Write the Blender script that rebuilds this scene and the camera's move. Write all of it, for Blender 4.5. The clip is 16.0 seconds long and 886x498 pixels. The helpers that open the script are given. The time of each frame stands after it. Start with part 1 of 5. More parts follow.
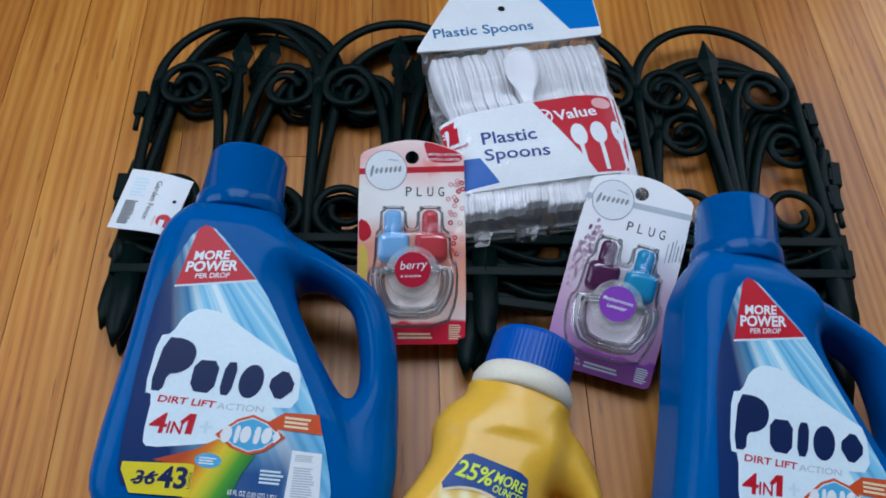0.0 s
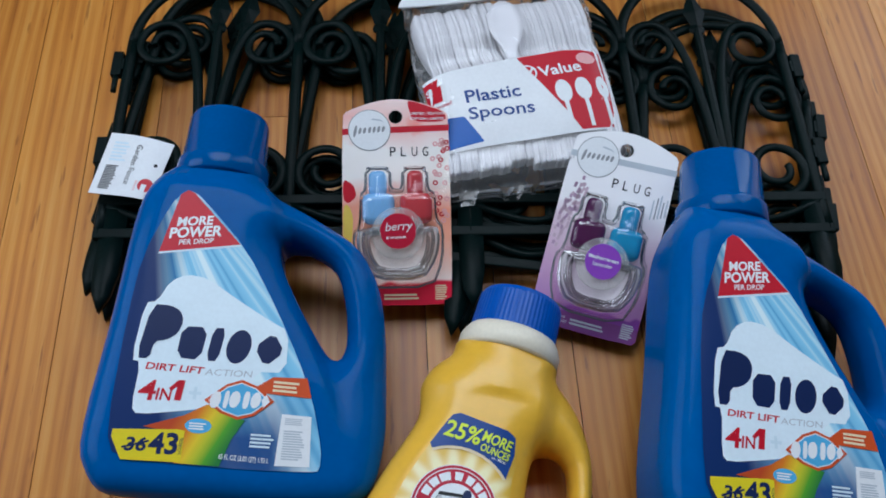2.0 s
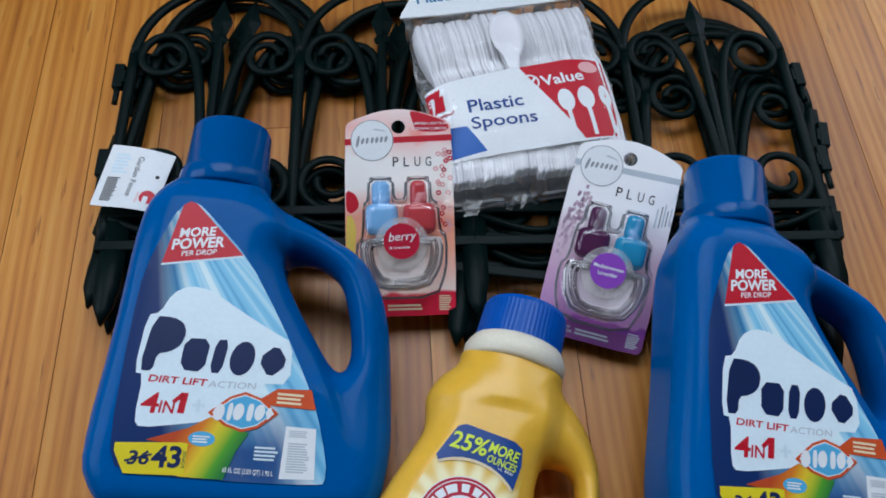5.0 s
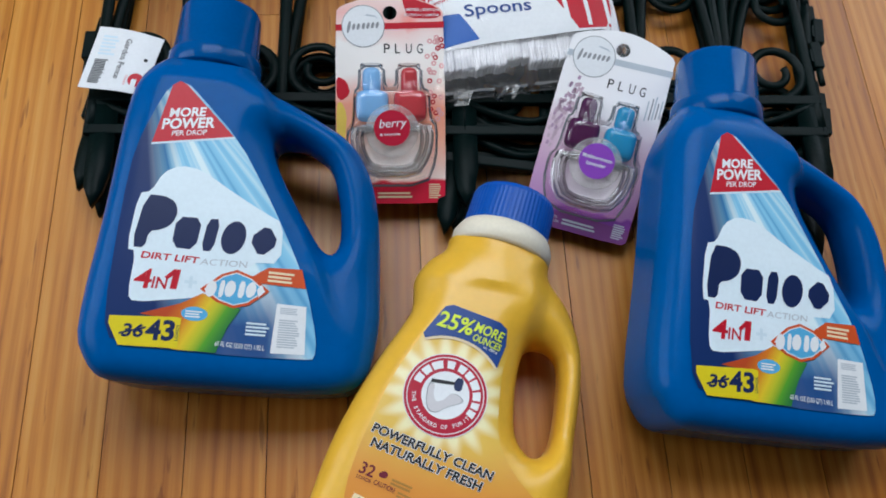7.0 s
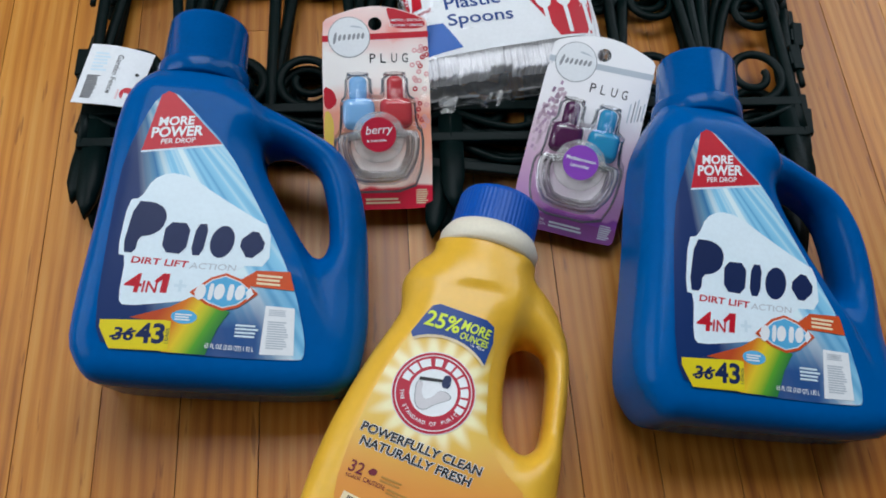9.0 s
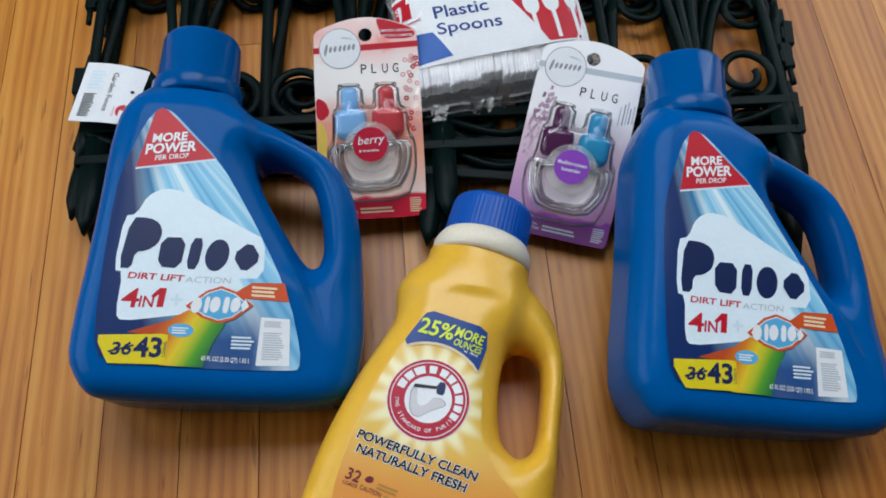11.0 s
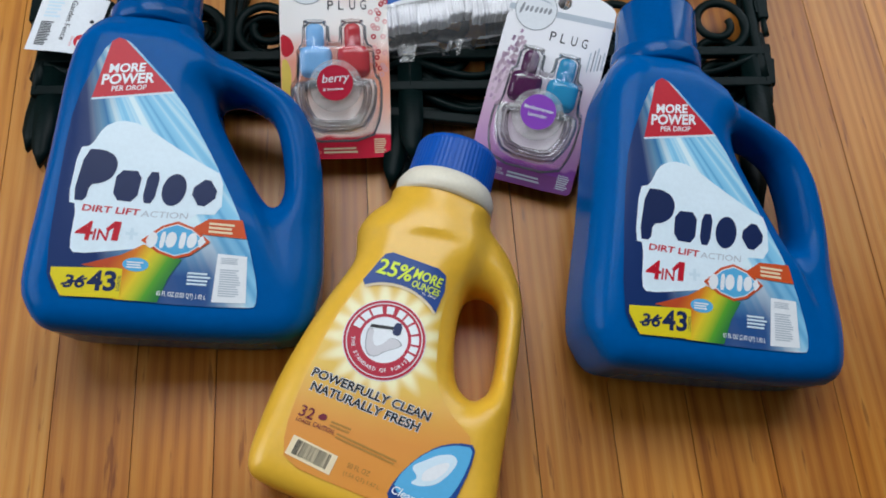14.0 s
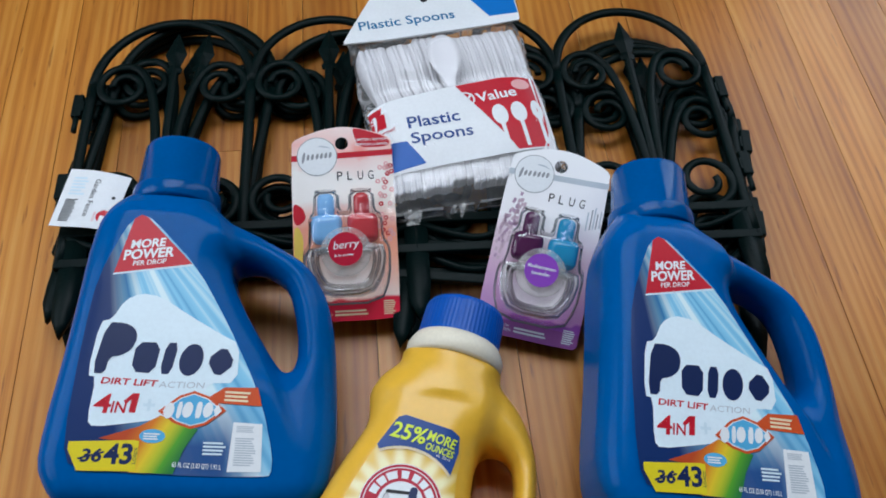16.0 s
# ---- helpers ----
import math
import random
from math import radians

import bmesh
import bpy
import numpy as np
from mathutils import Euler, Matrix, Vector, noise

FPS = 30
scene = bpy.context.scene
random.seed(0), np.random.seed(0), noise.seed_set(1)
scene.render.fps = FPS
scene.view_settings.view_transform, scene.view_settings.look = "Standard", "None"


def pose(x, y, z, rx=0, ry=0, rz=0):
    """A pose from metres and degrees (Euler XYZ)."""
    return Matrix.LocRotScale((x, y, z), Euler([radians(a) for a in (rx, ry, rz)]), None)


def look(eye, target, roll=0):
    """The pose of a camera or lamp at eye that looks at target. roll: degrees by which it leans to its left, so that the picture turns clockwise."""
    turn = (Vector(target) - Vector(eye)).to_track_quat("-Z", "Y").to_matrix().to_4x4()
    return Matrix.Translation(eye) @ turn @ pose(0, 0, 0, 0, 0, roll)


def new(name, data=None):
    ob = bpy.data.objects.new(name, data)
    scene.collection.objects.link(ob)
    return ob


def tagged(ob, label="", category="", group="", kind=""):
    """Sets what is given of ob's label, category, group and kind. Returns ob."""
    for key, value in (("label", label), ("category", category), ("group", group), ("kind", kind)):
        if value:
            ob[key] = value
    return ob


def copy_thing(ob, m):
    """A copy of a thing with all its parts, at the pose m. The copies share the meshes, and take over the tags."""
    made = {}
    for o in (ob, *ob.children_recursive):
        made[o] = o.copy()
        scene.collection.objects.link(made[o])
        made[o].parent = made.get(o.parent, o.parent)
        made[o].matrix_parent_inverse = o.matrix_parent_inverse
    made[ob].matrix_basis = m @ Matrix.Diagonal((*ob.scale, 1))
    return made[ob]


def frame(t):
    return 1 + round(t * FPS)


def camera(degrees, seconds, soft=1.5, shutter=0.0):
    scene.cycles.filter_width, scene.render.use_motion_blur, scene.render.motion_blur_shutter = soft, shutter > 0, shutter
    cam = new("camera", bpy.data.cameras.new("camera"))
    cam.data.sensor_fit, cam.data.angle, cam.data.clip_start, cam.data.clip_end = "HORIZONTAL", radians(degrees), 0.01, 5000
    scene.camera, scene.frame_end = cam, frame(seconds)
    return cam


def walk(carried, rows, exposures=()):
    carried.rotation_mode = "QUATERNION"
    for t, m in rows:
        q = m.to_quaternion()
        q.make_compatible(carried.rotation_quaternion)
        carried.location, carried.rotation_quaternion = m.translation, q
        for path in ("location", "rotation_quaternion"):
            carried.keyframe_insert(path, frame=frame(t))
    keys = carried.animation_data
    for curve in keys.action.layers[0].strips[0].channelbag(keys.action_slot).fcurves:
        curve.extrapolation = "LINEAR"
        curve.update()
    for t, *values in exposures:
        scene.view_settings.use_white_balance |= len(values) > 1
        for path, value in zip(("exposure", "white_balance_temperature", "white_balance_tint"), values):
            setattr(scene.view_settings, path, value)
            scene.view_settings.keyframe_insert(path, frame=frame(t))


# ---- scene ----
cam = camera(56.6, 16.0, 1.8)
PATH = [
    (0, (0.092, 0.147, 0.604), (0.175, 1.162, -1.118), 3.4),
    (0.5, (0.088, 0.147, 0.597), (0.177, 1.088, -1.166), 4.6),
    (1, (0.093, 0.146, 0.598), (0.191, 1.061, -1.177), 5.3),
    (1.5, (0.093, 0.149, 0.602), (0.203, 1.059, -1.176), 5.5),
    (2, (0.094, 0.155, 0.607), (0.204, 1.061, -1.173), 4.4),
    (2.5, (0.089, 0.15, 0.603), (0.207, 1.079, -1.164), 4.5),
    (3, (0.091, 0.15, 0.605), (0.202, 1.082, -1.161), 4.0),
    (5.5, (0.09, 0.155, 0.6), (0.205, 1.09, -1.164), 4.1),
    (6, (0.09, 0.148, 0.584), (0.198, 1.002, -1.221), 6.0),
    (6.5, (0.093, 0.148, 0.581), (0.232, 0.876, -1.276), 9.4),
    (7, (0.09, 0.131, 0.598), (0.221, 0.885, -1.249), 7.6),
    (7.5, (0.103, 0.112, 0.612), (0.235, 0.871, -1.234), 6.4),
    (8, (0.108, 0.105, 0.595), (0.233, 0.89, -1.24), 4.0),
    (8.5, (0.095, 0.11, 0.589), (0.23, 0.923, -1.234), 5.6),
    (9, (0.101, 0.108, 0.597), (0.225, 0.932, -1.221), 5.2),
    (11.5, (0.12, 0.108, 0.604), (0.205, 0.941, -1.212), 0.9),
    (12, (0.125, 0.109, 0.604), (0.203, 0.944, -1.211), 0.3),
    (12.5, (0.122, 0.1, 0.599), (0.197, 0.919, -1.224), 1.9),
    (13, (0.125, 0.095, 0.598), (0.196, 0.827, -1.262), 3.0),
    (13.5, (0.127, 0.097, 0.597), (0.221, 0.826, -1.263), 4.6),
    (14, (0.129, 0.101, 0.598), (0.262, 0.825, -1.261), 7.0),
    (14.5, (0.129, 0.103, 0.601), (0.263, 0.835, -1.255), 6.1),
    (15, (0.132, 0.111, 0.615), (0.272, 0.993, -1.174), 2.9),
    (15.5, (0.122, 0.11, 0.619), (0.29, 1.148, -1.082), 2.7),
    (16, (0.121, 0.109, 0.62), (0.276, 1.132, -1.091), 3.6),
]
walk(cam, [(t, look(eye, target, roll)) for t, eye, target, roll in PATH],
     [(0.0, -0.30, 5700, 10), (0.7, -0.32, 5750, 10), (3.0, -0.26, 5950, 10), (6.2, -0.31, 5950, 10), (7.5, 0.00, 6500, 10), (8.7, -0.15, 6400, 10), (14.0, -0.12, 6400, 10), (16.0, -0.15, 6150, 10)])

# ---- world and light: an assumed closed room, unseen daylight lamps in added openings ----
world = bpy.data.worlds.new("daylight")
scene.world = world
world.use_nodes = True
wn = world.node_tree.nodes
sky = wn.new("ShaderNodeTexSky")
sky.sky_type, sky.sun_disc = "NISHITA", False
sky.sun_elevation, sky.sun_rotation = radians(40), radians(200)
world.node_tree.links.new(sky.outputs[0], wn["Background"].inputs[0])
wn["Background"].inputs[1].default_value = 0.1

ROOM = dict(x0=-1.5, x1=2.3, y0=-2.2, y1=1.22, top=2.50)


def assumed_window_light(name, at, to, w, h, power, color):
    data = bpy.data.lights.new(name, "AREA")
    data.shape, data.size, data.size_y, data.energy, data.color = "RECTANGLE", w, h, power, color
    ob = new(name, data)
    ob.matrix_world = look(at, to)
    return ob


# Unseen lamps: only the light's directions are inferred, the openings are assumed.
assumed_window_light("assumed_window_north", (0.05, 1.24, 1.75), (0.1, 0.2, 0.7), 1.4, 1.3, 37, (0.89, 0.95, 1.0))
# Low lamp added to put glare on the far right floor.
assumed_window_light("added_glare_light", (1.30, 1.24, 1.02), (1.1, 0.2, 0.6), 0.9, 1.7, 14, (0.86, 0.93, 1.0))
assumed_window_light("assumed_window_west", (-1.52, 0.55, 1.10), (0.0, 0.5, 0.5), 1.2, 1.3, 19, (0.90, 0.96, 1.0))


# ---- materials ----
def mat(name, color, rough=0.5, metal=0.0, vary=0.06, scale=40.0, bump=0.0, bump_scale=None, coat=0.0, spec=0.5):
    """A plain material with a little variation at two scales."""
    m = bpy.data.materials.new(name)
    m.use_nodes = True
    nt, b = m.node_tree, m.node_tree.nodes["Principled BSDF"]
    b.inputs["Roughness"].default_value, b.inputs["Metallic"].default_value = rough, metal
    b.inputs["Coat Weight"].default_value, b.inputs["Specular IOR Level"].default_value = coat, spec
    tc = nt.nodes.new("ShaderNodeTexCoord")
    n1, n2 = nt.nodes.new("ShaderNodeTexNoise"), nt.nodes.new("ShaderNodeTexNoise")
    n1.inputs["Scale"].default_value, n2.inputs["Scale"].default_value = scale, scale * 9
    n1.inputs["Detail"].default_value = 3
    for n in (n1, n2):
        nt.links.new(tc.outputs["Object"], n.inputs["Vector"])
    add = nt.nodes.new("ShaderNodeMath")
    add.operation = "ADD"
    nt.links.new(n1.outputs["Fac"], add.inputs[0])
    nt.links.new(n2.outputs["Fac"], add.inputs[1])
    ramp = nt.nodes.new("ShaderNodeMapRange")
    ramp.inputs["From Min"].default_value, ramp.inputs["From Max"].default_value = 0.7, 1.3
    ramp.inputs["To Min"].default_value, ramp.inputs["To Max"].default_value = 1 - vary, 1 + vary
    nt.links.new(add.outputs[0], ramp.inputs["Value"])
    mul = nt.nodes.new("ShaderNodeVectorMath")
    mul.operation = "SCALE"
    mul.inputs[0].default_value = color
    nt.links.new(ramp.outputs["Result"], mul.inputs["Scale"])
    nt.links.new(mul.outputs["Vector"], b.inputs["Base Color"])
    if bump:
        bp = nt.nodes.new("ShaderNodeBump")
        bp.inputs["Strength"].default_value, bp.inputs["Distance"].default_value = bump, 0.001
        n3 = nt.nodes.new("ShaderNodeTexNoise")
        n3.inputs["Scale"].default_value = bump_scale or scale * 4
        nt.links.new(tc.outputs["Object"], n3.inputs["Vector"])
        nt.links.new(n3.outputs["Fac"], bp.inputs["Height"])
        nt.links.new(bp.outputs["Normal"], b.inputs["Normal"])
    return m


def ramp_nodes(nt, stops, source):
    r = nt.nodes.new("ShaderNodeValToRGB")
    els = r.color_ramp.elements
    while len(els) < len(stops):
        els.new(0.5)
    for e, (p, c) in zip(els, stops):
        e.position, e.color = p, (*c, 1)
    nt.links.new(source, r.inputs[0])
    return r.outputs[0]


def math_node(nt, op, a, b=None):
    n = nt.nodes.new("ShaderNodeMath")
    n.operation = op
    for i, v in enumerate((a, b)):
        if v is None:
            continue
        if isinstance(v, (int, float)):
            n.inputs[i].default_value = v
        else:
            nt.links.new(v, n.inputs[i])
    return n.outputs[0]


def mix_color(nt, fac, a, b):
    n = nt.nodes.new("ShaderNodeMix")
    n.data_type = "RGBA"
    for key, v in ((0, fac), (6, a), (7, b)):
        if isinstance(v, tuple):
            n.inputs[key].default_value = (*v, 1)
        elif isinstance(v, (int, float)):
            n.inputs[key].default_value = v
        else:
            nt.links.new(v, n.inputs[key])
    return n.outputs[2]


def blank(name, rough, spec=0.5):
    m = bpy.data.materials.new(name)
    m.use_nodes = True
    b = m.node_tree.nodes["Principled BSDF"]
    b.inputs["Roughness"].default_value, b.inputs["Specular IOR Level"].default_value = rough, spec
    tc = m.node_tree.nodes.new("ShaderNodeTexCoord")
    sep = m.node_tree.nodes.new("ShaderNodeSeparateXYZ")
    m.node_tree.links.new(tc.outputs["Object"], sep.inputs[0])
    return m, m.node_tree, b, tc.outputs["Object"], sep


def noise_at(nt, vector, scale, detail=3.0, stretch=(1, 1, 1)):
    mp = nt.nodes.new("ShaderNodeMapping")
    mp.inputs["Scale"].default_value = stretch
    nt.links.new(vector, mp.inputs["Vector"])
    n = nt.nodes.new("ShaderNodeTexNoise")
    n.inputs["Scale"].default_value, n.inputs["Detail"].default_value = scale, detail
    nt.links.new(mp.outputs[0], n.inputs["Vector"])
    return n.outputs["Fac"]


def wood_floor():
    m, nt, b, obj, sep = blank("oiled_oak_strip", 0.36, 0.42)
    info = nt.nodes.new("ShaderNodeObjectInfo")
    off = nt.nodes.new("ShaderNodeCombineXYZ")
    for i, k in enumerate((7.0, 31.0, 13.0)):
        nt.links.new(math_node(nt, "MULTIPLY", info.outputs["Random"], k), off.inputs[i])
    addv = nt.nodes.new("ShaderNodeVectorMath")
    nt.links.new(obj, addv.inputs[0])
    nt.links.new(off.outputs[0], addv.inputs[1])
    v = addv.outputs[0]
    broad = noise_at(nt, v, 1.0, 5.0, (52, 3.4, 8))
    fine = noise_at(nt, v, 1.0, 5.0, (620, 14, 30))
    cathedral = nt.nodes.new("ShaderNodeTexWave")
    cathedral.wave_type, cathedral.bands_direction = "BANDS", "X"
    cathedral.inputs["Scale"].default_value, cathedral.inputs["Distortion"].default_value = 34.0, 9.0
    cathedral.inputs["Detail"].default_value, cathedral.inputs["Detail Scale"].default_value = 2.5, 0.5
    mp = nt.nodes.new("ShaderNodeMapping")
    mp.inputs["Scale"].default_value = (1, 0.11, 1)
    nt.links.new(v, mp.inputs["Vector"])
    nt.links.new(mp.outputs[0], cathedral.inputs["Vector"])
    grain = math_node(nt, "ADD", math_node(nt, "MULTIPLY", broad, 0.50), math_node(nt, "MULTIPLY", cathedral.outputs["Fac"], 0.13))
    grain = math_node(nt, "ADD", math_node(nt, "ADD", grain, 0.13), math_node(nt, "MULTIPLY", fine, 0.20))
    col = ramp_nodes(nt, [(0.34, (0.250, 0.070, 0.007)), (0.46, (0.440, 0.150, 0.016)), (0.57, (0.530, 0.205, 0.027)), (0.72, (0.600, 0.282, 0.054))], grain)
    tint = ramp_nodes(nt, [(0.0, (0.80, 0.74, 0.70)), (0.5, (1.0, 1.0, 1.0)), (1.0, (1.14, 1.18, 1.26))], info.outputs["Random"])
    mul = nt.nodes.new("ShaderNodeMix")
    mul.data_type, mul.blend_type = "RGBA", "MULTIPLY"
    mul.inputs[0].default_value = 1.0
    nt.links.new(col, mul.inputs[6])
    nt.links.new(tint, mul.inputs[7])
    patch = ramp_nodes(nt, [(0.34, (0.86, 0.83, 0.79)), (0.50, (1.0, 1.0, 1.0)), (0.70, (1.07, 1.08, 1.10))], noise_at(nt, v, 1.0, 4.0, (17, 5.5, 5)))
    fleck = ramp_nodes(nt, [(0.27, (0.60, 0.52, 0.46)), (0.35, (1.0, 1.0, 1.0))], noise_at(nt, v, 1.0, 3.0, (210, 22, 20)))
    out = mul.outputs[2]
    for extra in (patch, fleck):
        more = nt.nodes.new("ShaderNodeMix")
        more.data_type, more.blend_type = "RGBA", "MULTIPLY"
        more.inputs[0].default_value = 1.0
        nt.links.new(out, more.inputs[6])
        nt.links.new(extra, more.inputs[7])
        out = more.outputs[2]
    nt.links.new(out, b.inputs["Base Color"])
    rr = nt.nodes.new("ShaderNodeMapRange")
    rr.inputs["To Min"].default_value, rr.inputs["To Max"].default_value = 0.28, 0.44
    nt.links.new(noise_at(nt, obj, 14.0), rr.inputs["Value"])
    nt.links.new(rr.outputs[0], b.inputs["Roughness"])
    bp = nt.nodes.new("ShaderNodeBump")
    bp.inputs["Strength"].default_value, bp.inputs["Distance"].default_value = 0.25, 0.0006
    nt.links.new(fine, bp.inputs["Height"])
    nt.links.new(bp.outputs[0], b.inputs["Normal"])
    return m


def clear_plastic(name, gloss, rough, tint=(1, 1, 1), bump=0.0, bump_scale=60.0, base=0.0):
    """Thin clear film or shell: what is behind shows through, the skin glints."""
    m = bpy.data.materials.new(name)
    m.use_nodes = True
    nt = m.node_tree
    nt.nodes.remove(nt.nodes["Principled BSDF"])
    tr, gl, mx = nt.nodes.new("ShaderNodeBsdfTransparent"), nt.nodes.new("ShaderNodeBsdfGlossy"), nt.nodes.new("ShaderNodeMixShader")
    tr.inputs[0].default_value = (*tint, 1)
    gl.inputs["Roughness"].default_value = rough
    fr = nt.nodes.new("ShaderNodeFresnel")
    fr.inputs["IOR"].default_value = 1.45
    f = math_node(nt, "ADD", math_node(nt, "MULTIPLY", fr.outputs[0], gloss), base)
    nt.links.new(f, mx.inputs[0])
    nt.links.new(tr.outputs[0], mx.inputs[1])
    nt.links.new(gl.outputs[0], mx.inputs[2])
    nt.links.new(mx.outputs[0], nt.nodes["Material Output"].inputs[0])
    if bump:
        tc, bp, n = nt.nodes.new("ShaderNodeTexCoord"), nt.nodes.new("ShaderNodeBump"), nt.nodes.new("ShaderNodeTexNoise")
        n.inputs["Scale"].default_value, n.inputs["Detail"].default_value = bump_scale, 2.0
        nt.links.new(tc.outputs["Object"], n.inputs["Vector"])
        nt.links.new(n.outputs["Fac"], bp.inputs["Height"])
        bp.inputs["Strength"].default_value, bp.inputs["Distance"].default_value = bump, 0.01
        nt.links.new(bp.outputs[0], gl.inputs["Normal"])
        nt.links.new(bp.outputs[0], fr.inputs["Normal"])
    return m


def label_blue():
    """Printed label: navy at the left and foot, pale rays fanning from the upper corner."""
    m, nt, b, obj, sep = blank("label_blue_rays", 0.34, 0.22)
    low = math_node(nt, "MULTIPLY", sep.outputs[1], 10.0)
    right = math_node(nt, "MULTIPLY", sep.outputs[0], 10.0)
    deep = math_node(nt, "MULTIPLY", ramp_nodes(nt, [(0.34, (0.95, 0.95, 0.95)), (0.72, (0, 0, 0))], low), ramp_nodes(nt, [(0.34, (1, 1, 1)), (0.62, (0.1, 0.1, 0.1))], right))
    ang = math_node(nt, "ARCTAN2", math_node(nt, "SUBTRACT", sep.outputs[1], 0.225), math_node(nt, "SUBTRACT", sep.outputs[0], -0.070))
    ray = nt.nodes.new("ShaderNodeTexNoise")
    ray.noise_dimensions = "1D"
    ray.inputs["Scale"].default_value, ray.inputs["Detail"].default_value = 9.0, 3.0
    nt.links.new(ang, ray.inputs["W"])
    rays = ramp_nodes(nt, [(0.30, (0.06, 0.30, 0.60)), (0.46, (0.26, 0.60, 0.82)), (0.62, (0.74, 0.90, 0.95))], ray.outputs["Fac"])
    side = math_node(nt, "ADD", math_node(nt, "MULTIPLY", sep.outputs[0], 22.0), math_node(nt, "MULTIPLY", sep.outputs[1], 4.0))
    side = math_node(nt, "ADD", side, 0.80)
    fac = ramp_nodes(nt, [(0.15, (0, 0, 0)), (0.62, (1, 1, 1))], side)
    printed_rays = mix_color(nt, deep, rays, (0.012, 0.060, 0.230))
    nt.links.new(mix_color(nt, fac, (0.008, 0.030, 0.130), printed_rays), b.inputs["Base Color"])
    return m


def rainbow_ink():
    """The swoosh on the blue label: red-orange through yellow to green across its width."""
    m, nt, b, obj, sep = blank("ink_rainbow", 0.34, 0.22)
    u = math_node(nt, "SUBTRACT", math_node(nt, "MULTIPLY", sep.outputs[0], 0.9), math_node(nt, "MULTIPLY", sep.outputs[1], 0.45))
    u = math_node(nt, "MULTIPLY", math_node(nt, "ADD", u, 0.046), 24.0)
    nt.links.new(ramp_nodes(nt, [(0.05, (0.50, 0.07, 0.02)), (0.30, (0.70, 0.20, 0.02)), (0.50, (0.80, 0.58, 0.03)), (0.62, (0.55, 0.55, 0.03)), (0.78, (0.10, 0.36, 0.03)), (0.95, (0.03, 0.20, 0.05))], u), b.inputs["Base Color"])
    return m


def label_orange():
    """Printed label of the yellow jug: deeper orange below, pale glow round the emblem, rays."""
    m, nt, b, obj, sep = blank("label_orange_rays", 0.36)
    dx, dy = math_node(nt, "SUBTRACT", sep.outputs[0], -0.0265), math_node(nt, "SUBTRACT", sep.outputs[1], 0.079)
    dist = math_node(nt, "SQRT", math_node(nt, "ADD", math_node(nt, "MULTIPLY", dx, dx), math_node(nt, "MULTIPLY", dy, dy)))
    ang = math_node(nt, "ARCTAN2", dy, dx)
    saw = math_node(nt, "SINE", math_node(nt, "MULTIPLY", ang, 17.0))
    reach = math_node(nt, "ADD", math_node(nt, "MULTIPLY", dist, 14.0), math_node(nt, "MULTIPLY", saw, 0.07))
    glow = ramp_nodes(nt, [(0.38, (0.90, 0.82, 0.48)), (0.56, (0.76, 0.48, 0.060)), (1.0, (0.74, 0.40, 0.04))], reach)
    low = math_node(nt, "ADD", math_node(nt, "MULTIPLY", sep.outputs[1], -11.0), 0.92)
    fac = ramp_nodes(nt, [(0.35, (0, 0, 0)), (0.75, (1, 1, 1))], low)
    nt.links.new(mix_color(nt, fac, glow, (0.72, 0.27, 0.025)), b.inputs["Base Color"])
    return m


def card_art(name, stops, blot, blot_color, scale):
    """Printed card: a run of colours up the card with soft blots of one more."""
    m, nt, b, obj, sep = blank(name, 0.32)
    wob = math_node(nt, "MULTIPLY", math_node(nt, "SUBTRACT", noise_at(nt, obj, scale * 0.6), 0.5), 0.30)
    up = math_node(nt, "ADD", math_node(nt, "MULTIPLY", sep.outputs[1], 6.0), wob)
    base = ramp_nodes(nt, stops, up)
    fac = ramp_nodes(nt, [(blot, (0, 0, 0)), (blot + 0.12, (1, 1, 1))], noise_at(nt, obj, scale, 4.0))
    nt.links.new(mix_color(nt, fac, base, blot_color), b.inputs["Base Color"])
    return m


def cloudy_plastic(name, milk, gloss, tint, rough=0.05, bump=0.75, bump_scale=170.0, base=0.07):
    """Clear plastic with a little milkiness and bright glints."""
    m = clear_plastic(name, gloss, rough, tint, bump, bump_scale, base)
    nt = m.node_tree
    dif, mx = nt.nodes.new("ShaderNodeBsdfDiffuse"), nt.nodes.new("ShaderNodeMixShader")
    dif.inputs[0].default_value = (0.93, 0.93, 0.92, 1)
    mx.inputs[0].default_value = milk
    out = nt.nodes["Material Output"].inputs[0]
    nt.links.new(out.links[0].from_socket, mx.inputs[1])
    nt.links.new(dif.outputs[0], mx.inputs[2])
    nt.links.new(mx.outputs[0], out)
    return m


OAK = wood_floor()
SUBFLOOR = mat("dark_joint", (0.035, 0.018, 0.010), 0.9)
# Unseen wall and ceiling colours, set dark to cut bounced fill light.
WALL_DARK = mat("assumed_wall_dark", (0.075, 0.072, 0.070), 0.8, bump=0.15)
CEILING_DARK = mat("assumed_ceiling_dark", (0.20, 0.20, 0.20), 0.6)
BLUE_JUG = mat("glossy_blue_plastic", (0.0002, 0.094, 0.335), 0.21, vary=0.05, scale=18, bump=0.03, bump_scale=90, spec=0.07)
BLUE_CAP = mat("blue_cap_plastic", (0.0002, 0.080, 0.285), 0.15, vary=0.05, spec=0.14)
YELLOW_JUG = mat("yellow_plastic", (0.80, 0.45, 0.038), 0.30, vary=0.04, scale=18, bump=0.05, bump_scale=90)
COLLAR = mat("milky_collar_plastic", (0.80, 0.73, 0.58), 0.4)
CAP_BLUE = mat("ribbed_cap_blue", (0.002, 0.080, 0.40), 0.32, spec=0.25)
